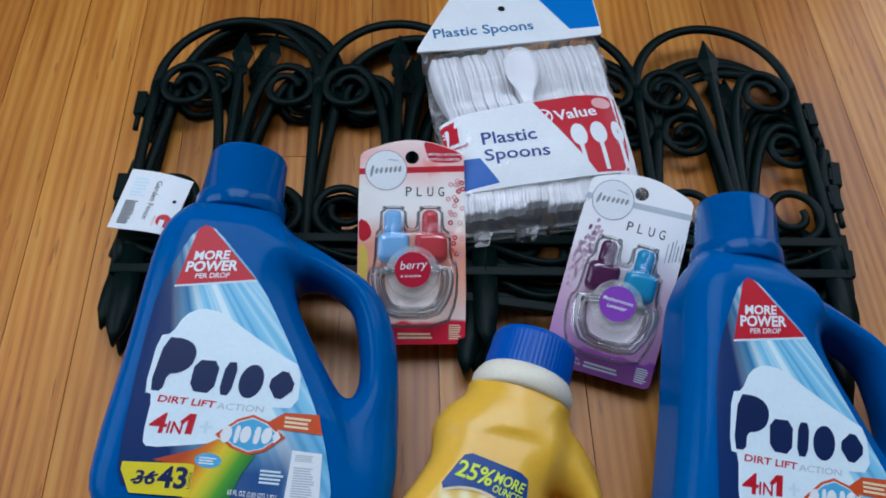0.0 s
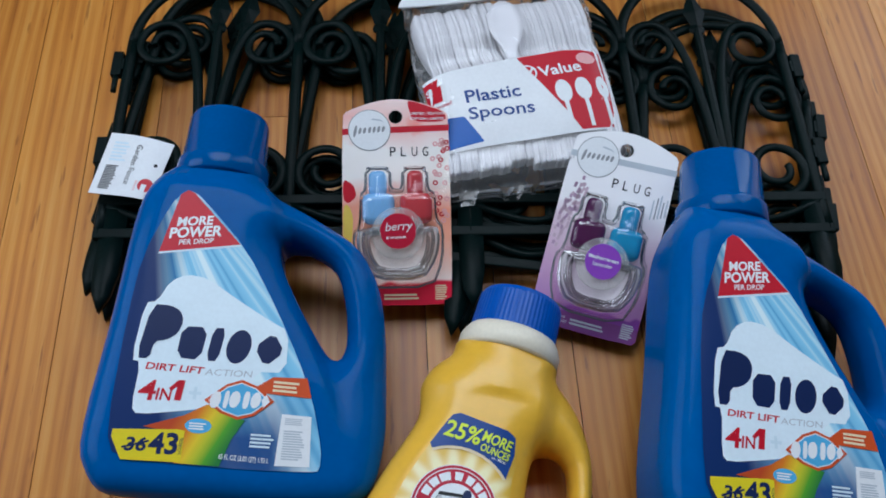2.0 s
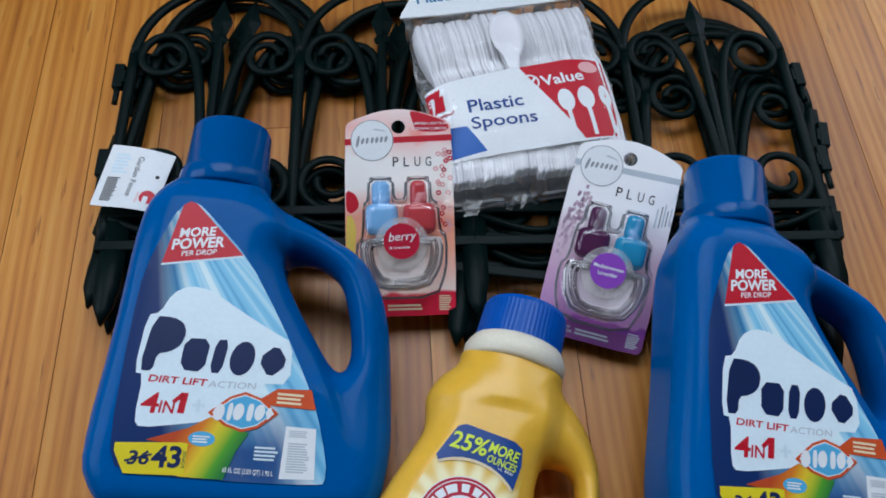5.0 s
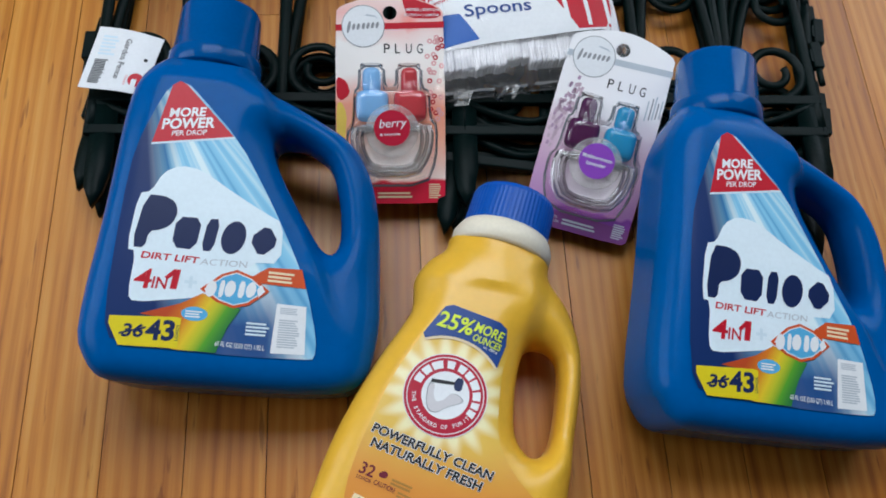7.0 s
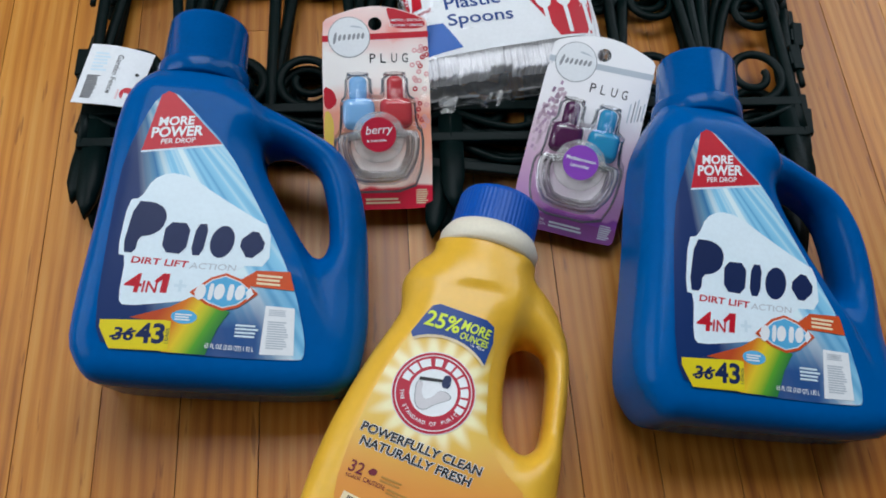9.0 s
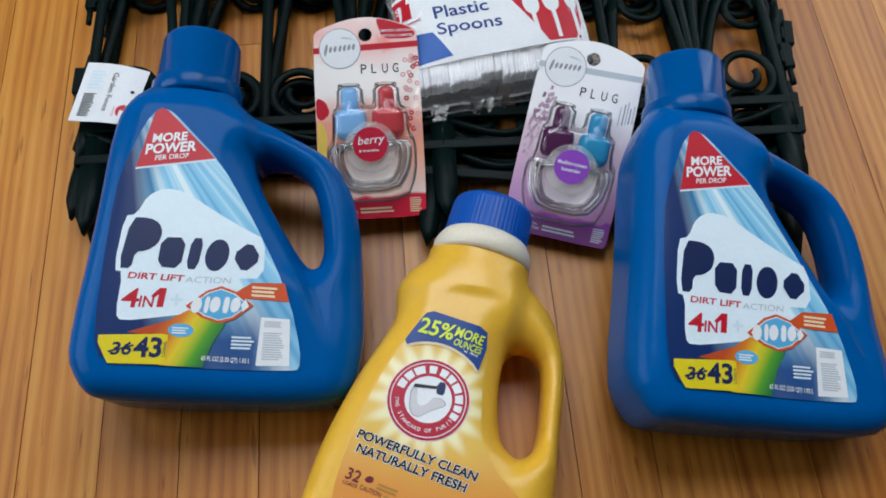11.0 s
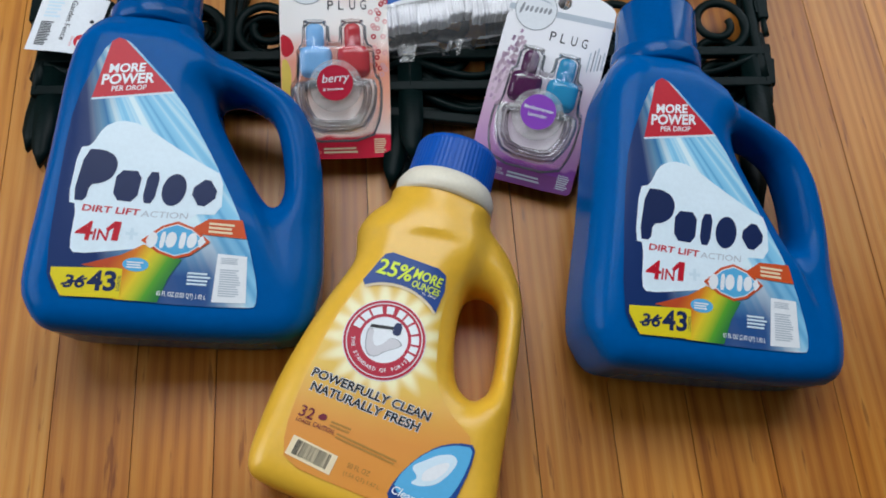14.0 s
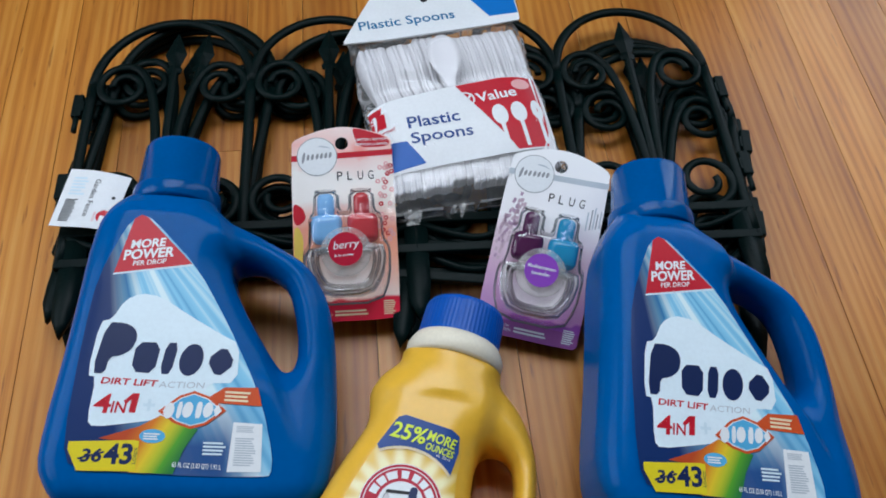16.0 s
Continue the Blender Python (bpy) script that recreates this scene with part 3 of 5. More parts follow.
def garden_fence(m):
    f = thing("garden_fence", m, "black plastic scrollwork garden fence panel lying flat in a stack", "garden fence", "stacked fence panels")
    for u in (0, 1, 2, 3, 4):
        part("post", tube([(u * BAY, 0.004 + 0.196 * i / 10) for i in range(11)], BAR, 0.68), BLACK_PLASTIC, f)
    for b in range(4):
        c = (b + 0.5) * BAY
        part("arch", tube([(c - BAY / 2 * math.cos(math.pi * i / 26), 0.198 + 0.081 * math.sin(math.pi * i / 26)) for i in range(27)], BAR, 0.68), BLACK_PLASTIC, f)
        part("finial", finial(c), BLACK_PLASTIC, f, smooth=False)
        for s in (-1, 1):
            stem = bezier((c + s * 0.003, 0.036), (c + s * 0.008, 0.13), (c + s * 0.012, 0.222), (c + s * 0.043, 0.222))
            curl = spiral(c + s * 0.045, 0.197, 0.025, 0.010, 90, 90 - s * 450)
            part("scroll", tube(stem + curl[1:], 0.0046, 0.7, taper=lambda k: 1.0 - 0.25 * k), BLACK_PLASTIC, f)
            ring = spiral(c + s * 0.043, 0.064, 0.027, 0.010, -90 + s * 8, -90 + s * 470)
            part("scroll", tube(ring, 0.0044, 0.7, taper=lambda k: 1.0 - 0.2 * k), BLACK_PLASTIC, f)
            part("rail_scroll", tube(bezier((c + s * 0.07, 0.030), (c + s * 0.03, 0.012), (c + s * 0.02, 0.010), (c, 0.020), 10), 0.0034), BLACK_PLASTIC, f)
    part("rail", box(-0.004, FENCE_W + 0.004, 0.030, 0.039, -0.0033, 0.0033, 0.0012), BLACK_PLASTIC, f, smooth=False)
    part("rail", box(-0.004, FENCE_W + 0.004, 0.000, 0.009, -0.0033, 0.0033, 0.0012), BLACK_PLASTIC, f, smooth=False)
    for u in (0.011, FENCE_W / 2, FENCE_W - 0.008):
        part("stake", stake(u), BLACK_PLASTIC, f)
    for u, y in ((-0.010, 0.161), (-0.010, 0.070), (FENCE_W + 0.010, 0.159), (FENCE_W + 0.010, 0.067)):
        bm = box(u - 0.0045, u + 0.0045, y, y + 0.026, -0.0035, 0.0035, 0.0012)
        part("clip", bm, BLACK_PLASTIC, f, smooth=False)
        part("pin", tube([(u, y - 0.016 * i / 3) for i in range(4)], 0.0026), BLACK_PLASTIC, f)
        part("lug", box(min(u, u * 0.4 + (0.6 * FENCE_W if u > 0 else 0)), max(u, u * 0.4 + (0.6 * FENCE_W if u > 0 else 0)), y + 0.006, y + 0.018, -0.003, 0.003), BLACK_PLASTIC, f, smooth=False)
    return f


top_panel = garden_fence(place(-0.141, 0.468, 0.0262, -1.4))
copy_thing(top_panel, place(-0.147, 0.487, 0.0188, -9.0))
copy_thing(top_panel, place(-0.143, 0.480, 0.0114, -6.5))
copy_thing(top_panel, place(-0.140, 0.471, 0.0040, -4.0))


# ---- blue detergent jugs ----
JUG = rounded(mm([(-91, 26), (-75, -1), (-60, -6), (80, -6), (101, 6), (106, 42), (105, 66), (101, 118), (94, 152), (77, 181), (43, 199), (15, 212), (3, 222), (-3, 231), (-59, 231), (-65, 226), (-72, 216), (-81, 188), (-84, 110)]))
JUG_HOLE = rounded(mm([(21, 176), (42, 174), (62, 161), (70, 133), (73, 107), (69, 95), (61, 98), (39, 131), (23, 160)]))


def jug_front(x, y):
    """Front of the jug: slopes towards the grip, with the grip set back behind the label panel."""
    edge = (x - 0.006) * 0.93 + (y - 0.185) * 0.366
    return 0.0780 - 0.10 * x - 0.014 * step(0.200, 0.238, y) - 0.009 * step(0.010, 0.020, edge) * step(0.025, 0.085, y)


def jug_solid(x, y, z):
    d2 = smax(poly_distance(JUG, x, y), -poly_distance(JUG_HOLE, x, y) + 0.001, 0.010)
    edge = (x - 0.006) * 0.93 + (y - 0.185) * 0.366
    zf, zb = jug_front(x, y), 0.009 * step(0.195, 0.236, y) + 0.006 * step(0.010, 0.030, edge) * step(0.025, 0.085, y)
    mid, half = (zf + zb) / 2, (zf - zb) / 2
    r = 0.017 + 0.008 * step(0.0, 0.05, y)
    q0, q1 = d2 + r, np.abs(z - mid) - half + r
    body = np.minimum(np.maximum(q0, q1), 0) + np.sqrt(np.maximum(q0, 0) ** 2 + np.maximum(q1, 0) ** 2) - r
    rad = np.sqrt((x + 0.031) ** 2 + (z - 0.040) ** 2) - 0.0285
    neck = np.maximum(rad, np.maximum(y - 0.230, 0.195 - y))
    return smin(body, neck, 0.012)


jug_top = top_of(jug_solid, 0.035, 0.10)
label_top = lambda x, y: jug_front(np.asarray(x, float), np.asarray(y, float)) + 0.0007


def slab(x0, x1, y0, y1, lean=0.18):
    """A rounded leaning block (mm), as a plain stand-in for one sign of a brand mark."""
    return rounded(mm([(x0, y0), (x1, y0), (x1 + lean * (y1 - y0), y1), (x0 + lean * (y1 - y0), y1)]), 1)


def oval(cx, cy, rx, ry, a0=0.0, a1=360.0, n=22, lean=0.12):
    """Points (mm) of a leaning oval, or of a part of it."""
    pts = [(cx + rx * math.cos(radians(a0 + (a1 - a0) * i / n)), cy + ry * math.sin(radians(a0 + (a1 - a0) * i / n))) for i in range(n)]
    return [(x + lean * (y - cy), y) for x, y in pts]


# plain navy forms of the brand mark: a flag, blocks, a disc and a lozenge
MARK_FORMS = (
    [(-57.5, 80.5), (-49.0, 80.5), (-47.6, 92.0), (-40.0, 93.5), (-33.6, 98.5), (-31.4, 107.0), (-34.0, 113.5), (-41.0, 116.8), (-52.6, 116.5)],
    [(-31.4, 103.5), (-15.0, 104.0), (-17.4, 82.0), (-32.6, 82.6)],
    [(-14.0, 82.0), (-6.4, 82.0), (-3.4, 104.4), (-11.4, 104.0)],
    oval(6.0, 92.8, 7.8, 11.4),
    [(24.0, 80.6), (35.6, 91.6), (27.6, 104.2), (16.0, 93.4)],
)


def detergent_jug(m):
    j = thing("detergent_jug", m, "blue plastic detergent jug on its back, neck on the fence", "detergent jug", "blue jugs")
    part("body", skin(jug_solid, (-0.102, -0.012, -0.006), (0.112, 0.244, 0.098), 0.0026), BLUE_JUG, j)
    cap = part("cap", lathe([(0.0, 0.2385), (0.0332, 0.2385), (0.0340, 0.2400), (0.0338, 0.2510), (0.0328, 0.2532), (0.0312, 0.2545), (0.0296, 0.288), (0.0282, 0.2915), (0.0262, 0.2925), (0.0250, 0.2900), (0.0, 0.2895)], 56), BLUE_CAP, j)
    cap.location = (-0.031, -0.0155, 0.040)
    lab = part("label", drape(sheet(rounded(mm([(-60, 17), (-67.5, 34), (-67.5, 110), (-65, 148), (-52, 188), (-45, 198), (-37, 199), (-28, 191), (2, 161), (27, 121), (46, 86), (57, 62), (66, 30), (66, 17), (60, 16), (20, 15)]), 1)), jug_top, 0.0008, 0.008), LABEL_BLUE, j, "printed paper label with pale rays on navy")
    T = lambda name, ink, pts, lift, times=0: printed(name, lab, INK[ink], sheet(rounded(mm(pts), times) if times else mm(pts)), label_top, lift, 0)
    T("red_flag", "red", [(-54.5, 153), (-46.5, 196), (-42, 199.5), (-37.5, 198), (-2, 163.5)], 0.0006)
    T("white_line", "pale", [(-54.8, 151.6), (-54.5, 153), (-2, 163.5), (-1, 162.2)], 0.0006)
    words("MORE", lab, INK["white"], -45.5, 172.5, 23, 6.2, label_top, 0.0009, 9, 0.2, 0.032)
    words("POWER", lab, INK["white"], -49.3, 163.3, 33.5, 7.2, label_top, 0.0009, 9, 0.2, 0.032)
    words("PER DROP", lab, INK["white"], -42.5, 159.2, 22.5, 3.6, label_top, 0.0009, 9, 0.2, 0.012)
    T("white_panel", "panel", [(-44, 133), (-34, 139), (-20, 137.5), (2, 124), (24, 112), (37, 106), (38, 78), (18, 77), (18, 62), (4, 54), (-22, 49), (-51, 44.5), (-55, 49), (-54, 78), (-60, 79), (-57.5, 117), (-50, 119)], 0.0006, 1)
    for form in MARK_FORMS:
        T("mark_block", "navy", form, 0.0010, 1)
    words("DIRT LIFT", lab, INK["red"], -50.2, 73.8, 35.6, 4.2, label_top, 0.0010, -1.0, 0.15, 0.02)
    words("ACTION", lab, INK["steel"], -13.2, 72.6, 29.6, 4.2, label_top, 0.0010, 1.2, 0.15, 0.0)
    words("4", lab, INK["red"], -52.6, 54.2, 10.5, 12.6, label_top, 0.0010, 0, 0.1, 0.012)
    words("IN", lab, INK["red"], -41.2, 54.6, 8.8, 7.4, label_top, 0.0010, 0, 0.1, 0.015)
    T("numeral_flag", "red", [(-33.8, 62.6), (-28.6, 68.0), (-27.0, 65.2), (-32.4, 60.6)], 0.0010)
    words("1", lab, INK["red"], -29.8, 55.0, 4.2, 13.0, label_top, 0.0010, 0, 0.1, 0.0)
    words("+", lab, INK["pale"], -20.8, 57.0, 7.0, 7.0, label_top, 0.0010, 0, 0, 0.03)
    printed("swoosh", lab, RAINBOW, sheet(mm([(-46, 37.5), (-22, 46), (-9, 53.8), (-2, 52.5), (6, 47.5), (16, 45.5), (9, 33), (3.5, 16), (-24, 16.4), (-24, 35)])), label_top, 0.0012)
    T("red_banner", "orange", [(16, 64), (30.5, 74.6), (52.5, 75.4), (56.2, 62.5), (30, 63.5)], 0.0012)
    bars(lab, INK["cream"], 31, 65.2, 20, 8.2, 3, label_top, 0.0015, -1, 4, "fine_print")
    hexa = [(-11, 56.6), (1.5, 67.5), (11, 71.2), (22, 67.5), (33, 58.6), (21, 48.6), (11, 45.6), (0, 49)]
    T("emblem_rim", "orange", hexa, 0.0015)
    T("emblem_line", "white", [(11 + (x - 11) * 0.88, 58.4 + (y - 58.4) * 0.86) for x, y in hexa], 0.0018)
    T("emblem_field", "sky", [(11 + (x - 11) * 0.83, 58.4 + (y - 58.4) * 0.80) for x, y in hexa], 0.0021)
    for form in (oval(-4.0, 57.2, 3.4, 5.4), slab(0.6, 3.6, 52.2, 63.4, 0.1) * 1000, oval(8.0, 58.2, 3.4, 5.4), slab(12.8, 16.6, 52.8, 63.8, 0.1) * 1000, oval(21.2, 58.6, 3.2, 5.2), [(26.4, 54.0), (30.0, 58.0), (27.8, 62.8), (24.8, 58.8)]):
        T("mark_block", "white", form, 0.0024)
    T("blue_seal", "sky", [(-12.4 + 8.2 * math.cos(i * math.tau / 24), 40 + 4.6 * math.sin(i * math.tau / 24)) for i in range(24)], 0.0016)
    bars(lab, INK["white"], -18, 37.6, 11.5, 5, 3, label_top, 0.0019, 0, 7, "fine_print")
    T("yellow_tag", "yellow", [(-63.5, 34.8), (-24, 37.0), (-20, 36.5), (-20, 17), (-56, 16.6), (-63.5, 30)], 0.0016)
    words("36", lab, INK["navy"], -54.5, 22.2, 12.0, 8.0, label_top, 0.0019, 2, 0.15, 0.025)
    T("strike", "navy", [(-56.5, 24.6), (-40.8, 29.4), (-40.6, 28.2), (-56.0, 23.4)], 0.0021)
    words("43", lab, INK["navy"], -40.2, 21.3, 16.6, 12.4, label_top, 0.0019, 2, 0.05, 0.03)
    words("LOADS", lab, INK["navy"], -20.6, 21.8, 10.0, 2.0, label_top, 0.0021, 88, 0, 0.0)
    bars(lab, INK["pale"], 20.5, 29, 15, 9.5, 4, label_top, 0.0008, 0, 11, "fine_print")
    words("65 FL OZ (2.03 QT) 1.92 L", lab, INK["white"], 2.6, 19.6, 31.0, 4.0, label_top, 0.0022, -1.5, 0, 0.012)
    T("barcode_field", "white", [(38.6, 51.2), (57.6, 50.6), (59.4, 19.0), (37.4, 18.4)], 0.0008)
    bars(lab, INK["steel"], 41.0, 44.6, 11.5, 4.6, 4, label_top, 0.0011, 0, 20)
    bars(lab, INK["steel"], 41.0, 22.6, 14.5, 19.0, 12, label_top, 0.0011, 0, 21)
    return j


jug_a = detergent_jug(place(-0.0286, 0.2704, 0.0, -5.7, 7.9, 1.6))
copy_thing(jug_a, place(0.3358, 0.2215, 0.0005, -7.8, 7.2, 4.6))


# ---- yellow detergent jug ----
YJUG = rounded(mm([(-98, -4), (-94, -19), (-80, -24), (48, -46), (60, -40), (63, -20), (64, 40), (65, 92), (63, 134), (51, 163), (38, 178), (29, 186), (30, 198), (-45, 202), (-45, 190), (-58, 178), (-65, 162), (-61, 146), (-61, 134), (-80, 88), (-94, 38)]))
YHOLE = rounded(mm([(24, 131), (39, 131), (48, 121), (50, 66), (38, 53), (25, 65), (20, 92), (20, 118)]))


def yjug_solid(x, y, z):
    d2 = smax(poly_distance(YJUG, x, y), -poly_distance(YHOLE, x, y) + 0.001, 0.009)
    side = step(0.012, 0.030, x - 0.004 - 0.10 * np.maximum(0.10 - y, 0) * (y < 0.04))
    dip = side * step(0.048, 0.075, y)
    zf, zb = 0.0705 - 0.010 * dip - 0.001 * step(0.125, 0.200, y), 0.006 * dip + 0.003 * step(0.13, 0.20, y)
    mid, half = (zf + zb) / 2, (zf - zb) / 2
    r = 0.012 + 0.010 * step(-0.03, 0.03, y) + 0.010 * step(0.10, 0.17, y)
    q0, q1 = d2 + r, np.abs(z - mid) - half + r
    body = np.minimum(np.maximum(q0, q1), 0) + np.sqrt(np.maximum(q0, 0) ** 2 + np.maximum(q1, 0) ** 2) - r
    rad = np.sqrt((x + 0.008) ** 2 + (z - 0.036) ** 2) - 0.0335
    neck = np.maximum(rad, np.maximum(y - 0.200, 0.165 - y))
    return smin(body, neck, 0.010)


ytop = top_of(yjug_solid, 0.033, 0.09)
yflat = lambda x, y: np.full(np.shape(x), 0.0711)
yprint = lambda x, y: ytop(x, y) + 0.0007


def yellow_jug(m):
    j = thing("detergent_jug", m, "yellow plastic detergent jug with blue cap lying on the floor", "detergent jug")
    part("body", skin(yjug_solid, (-0.105, -0.052, -0.006), (0.071, 0.206, 0.080), 0.0026), YELLOW_JUG, j)
    turn = Matrix.Translation((-0.0075, 0.198, 0.036)) @ Matrix.Rotation(radians(-5), 4, "Z")
    ring = part("collar", lathe([(0.0, -0.004), (0.0350, -0.004), (0.0372, -0.002), (0.0374, 0.006), (0.0352, 0.011), (0.0335, 0.014), (0.0, 0.014)], 56), COLLAR, j, "milky white pouring collar")
    cap = part("cap", lathe([(0.0, 0.013), (0.0318, 0.013), (0.0322, 0.014), (0.0312, 0.041), (0.0296, 0.0445), (0.0270, 0.0455), (0.0, 0.0455)], 120, 1, 0.0003), CAP_BLUE, j, "ribbed bright blue screw cap", smooth=False)
    ring.matrix_local, cap.matrix_local = turn, turn
    lab = part("label", drape(sheet(rounded(mm([(-51, 113), (-37, 139), (6, 133), (9, 118), (7, 100), (11, 60), (24, 40), (44, 24), (37, -10), (24, -28), (-30, -18), (-72, -9), (-76, 10), (-73, 40), (-63, 84)]), 1)), ytop, 0.0008, 0.006), LABEL_ORANGE, j, "printed label, orange with yellow rays")
    T = lambda name, ink, pts, lift, times=0: printed(name, lab, INK[ink], sheet(rounded(mm(pts), times) if times else mm(pts)), yprint, lift, 0.008)
    # blue flag with its white edge
    arc = lambda dr: [(-28.5 + (41 + dr) * math.cos(radians(a)), 77 + (41 + dr) * math.sin(radians(a))) for a in range(40, 124, 7)]
    T("flag_edge", "cream", arc(-1.6) + arc(1.0)[::-1], 0.0018)
    T("blue_flag", "royal", arc(0.2) + [(-49, 117), (-42, 131), (-38, 138), (-33, 140), (0, 134.5), (5.5, 131), (6.5, 120)], 0.0024)
    words("25%", lab, INK["lime"], -41.5, 123.6, 23.5, 10.8, yprint, 0.0036, -6, 0.1, 0.02)
    words("MORE", lab, INK["lime"], -16.4, 124.8, 19.5, 6.8, yprint, 0.0036, -11, 0.08, 0.02)
    words("OUNCES", lab, INK["lime"], -16.6, 118.4, 19.5, 4.8, yprint, 0.0036, -11, 0.08, 0.015)
    words("vs. 40oz", lab, INK["white"], -8.5, 114.3, 10.0, 2.0, yprint, 0.0036, -11, 0.0, 0.0)
    cx, cy, til = -26.5, 79.0, -11
    R = lambda name, ink, r0, r1, lift, a0=0, a1=360: printed(name, lab, INK[ink], ring_sheet(cx / 1000, cy / 1000, r0 / 1000, r1 / 1000, a0, a1), yprint, lift)
    printed("emblem_edge", lab, INK["white"], disc(cx / 1000, cy / 1000, 0.0275), yprint, 0.0010)
    R("emblem_rim", "crimson", 25.2, 26.9, 0.0014)
    R("emblem_ring", "crimson", 15.6, 24.5, 0.0014)
    printed("emblem_field", lab, INK["white"], disc(cx / 1000, cy / 1000, 0.0157), yprint, 0.0013)
    for a0, a1 in ((158, 142), (138, 122), (118, 98), (90, 76), (68, 54), (50, 36), (32, 14), (10, -6), (-10, -22), (-26, -38)):
        R("mark_block", "white", 17.6, 22.8, 0.0018, a0 + til + 18, a1 + til + 18)
    words_round("THE STANDARD OF PURITY", lab, INK["white"], cx, cy, 21.6, 2.6, 198 + til, 342 + til, yprint, 0.0018, True)
    T("mark_bar", "black", [(-37.6, 85.6), (-37.0, 88.0), (-21.6, 88.6), (-21.4, 86.6)], 0.0020)
    T("mark_bar", "navy", [(-22.4, 83.4), (-21.6, 91.8), (-16.4, 91.6), (-16.8, 83.0)], 0.0022, 1)
    bend = [(-38.4, 84.4), (-34.2, 85.0), (-34.4, 78.0), (-31.6, 73.4), (-26.6, 76.0), (-23.6, 80.6), (-18.6, 80.8), (-14.6, 77.6), (-17.4, 75.0), (-24.0, 72.0), (-30.0, 67.0), (-35.0, 67.4), (-37.8, 73.0)]
    T("mark_edge", "grey", [(-27.5 + (x + 27.5) * 1.06, 76 + (y - 76) * 1.06) for x, y in bend], 0.0016, 1)
    T("mark_shape", "silver", bend, 0.0019, 1)
    for txt, x, y, w, h in (("POWERFULLY CLEAN", -67.6, 47.2, 80.5, 5.6), ("NATURALLY FRESH", -66.4, 38.2, 73.5, 5.6)):
        words(txt, lab, INK["white"], x, y, w, h, yflat, 0.0011, -10.6, 0.06, 0.07, "lettering_edge")
        words(txt, lab, INK["black"], x, y, w, h, yflat, 0.0015, -10.6, 0.06, 0.03)
    words("32", lab, INK["maroon"], -70.0, 21.0, 9.2, 7.2, yprint, 0.0012, -11, 0.05, 0.012)
    words("LOADS", lab, INK["maroon"], -70.6, 17.6, 9.4, 2.2, yprint, 0.0012, -11)
    T("leaf_mark", "maroon", [(-57.6, 22.6), (-54.5, 25.0), (-51.4, 23.8), (-52.0, 20.6), (-56, 20.4)], 0.0012, 1)
    bars(lab, INK["tan"], -49, 17.8, 18, 4.6, 2, yprint, 0.0012, -11, 31, "fine_print")
    words("CAUTION:", lab, INK["maroon"], -59.5, 15.8, 14.5, 3.0, yprint, 0.0012, -12)
    bars(lab, INK["tan"], -44, 11.2, 46, 4.4, 2, yprint, 0.0012, -13.5, 33, "fine_print")
    T("barcode_field", "cream", [(-69.5, 8.6), (-39.5, 0.6), (-42.5, -11.5), (-72.5, -3.5)], 0.0009)
    bars(lab, INK["black"], -68.6, -2.8, 24, 9.4, 22, yprint, 0.0013, -14.5, 23, upright=True)
    words("50 FL OZ", lab, INK["tan"], -33.0, -4.8, 15.0, 3.2, yprint, 0.0012, -12)
    words("(1.56 QT) 1.47 L", lab, INK["tan"], -34.4, -10.2, 24.0, 3.2, yprint, 0.0012, -12)
    drop = [(-6, -18), (-2, -6), (8, 8), (20, 18), (32, 22.5), (44.5, 23), (43, 8), (37, -12), (28, -26), (8, -27)]
    T("blue_drop_edge", "royal", drop, 0.0010, 1)
    T("blue_drop", "sky", [(18 + (x - 18) * 0.90 + 1, 2 + (y - 2) * 0.80 + 2.5) for x, y in drop], 0.0014, 1)
    T("folded_cloth", "pale", [(6, 3), (14, 8), (22, 13), (31, 15), (35, 11), (31, 3), (24, -5), (14, -8), (7, -7), (12, -3)], 0.0018, 2)
    T("folded_cloth", "white", [(14, 1), (22, 7), (30, 10), (29, 4), (22, -3), (14, -5)], 0.0022, 2)
    words("Clean Burst", lab, INK["white"], -3.5, -14.6, 33, 5.0, yprint, 0.0020, -14, 0.2)
    return j


yellow_jug(place(0.1300, 0.1614, 0.0, -14.2, 0.6, 0.2))


# ---- plug-in air freshener cards ----
CARD = rounded(mm([(-42.5, 4), (-38.5, 0), (38.5, 0), (42.5, 4), (42.5, 150), (38, 155.5), (16, 163), (0, 165), (-16, 163), (-38, 155.5), (-42.5, 150)]), 1)
SHELL_LOW = rounded(mm([(-31, 58), (-34, 55), (-33, 34), (-25, 14), (27, 14), (35, 34), (36, 60), (31, 66), (30, 88), (-28, 88), (-29, 62)]), 1)


def shell_solid(x, y, z):
    def puff(d, h, r):
        q0, q1 = d + r, np.abs(z) - h + r
        return np.minimum(np.maximum(q0, q1), 0) + np.sqrt(np.maximum(q0, 0) ** 2 + np.maximum(q1, 0) ** 2) - r
    low = puff(poly_distance(SHELL_LOW, x, y), 0.023, 0.008)
    out = low
    for c in (-0.0145, 0.0145):
        crown = 0.0215 - 0.36 * np.abs(x - c) - 0.40 * np.maximum(y - 0.090, 0)
        tower = puff(np.maximum(np.abs(x - c) - 0.0088, np.maximum(0.07 - y, y - 0.1075)), crown, 0.003)
        out = smin(out, tower, 0.004)
    return np.maximum(out, 0.0006 - z)


def flat_card(x, y):
    return np.full(np.shape(x), 0.0)


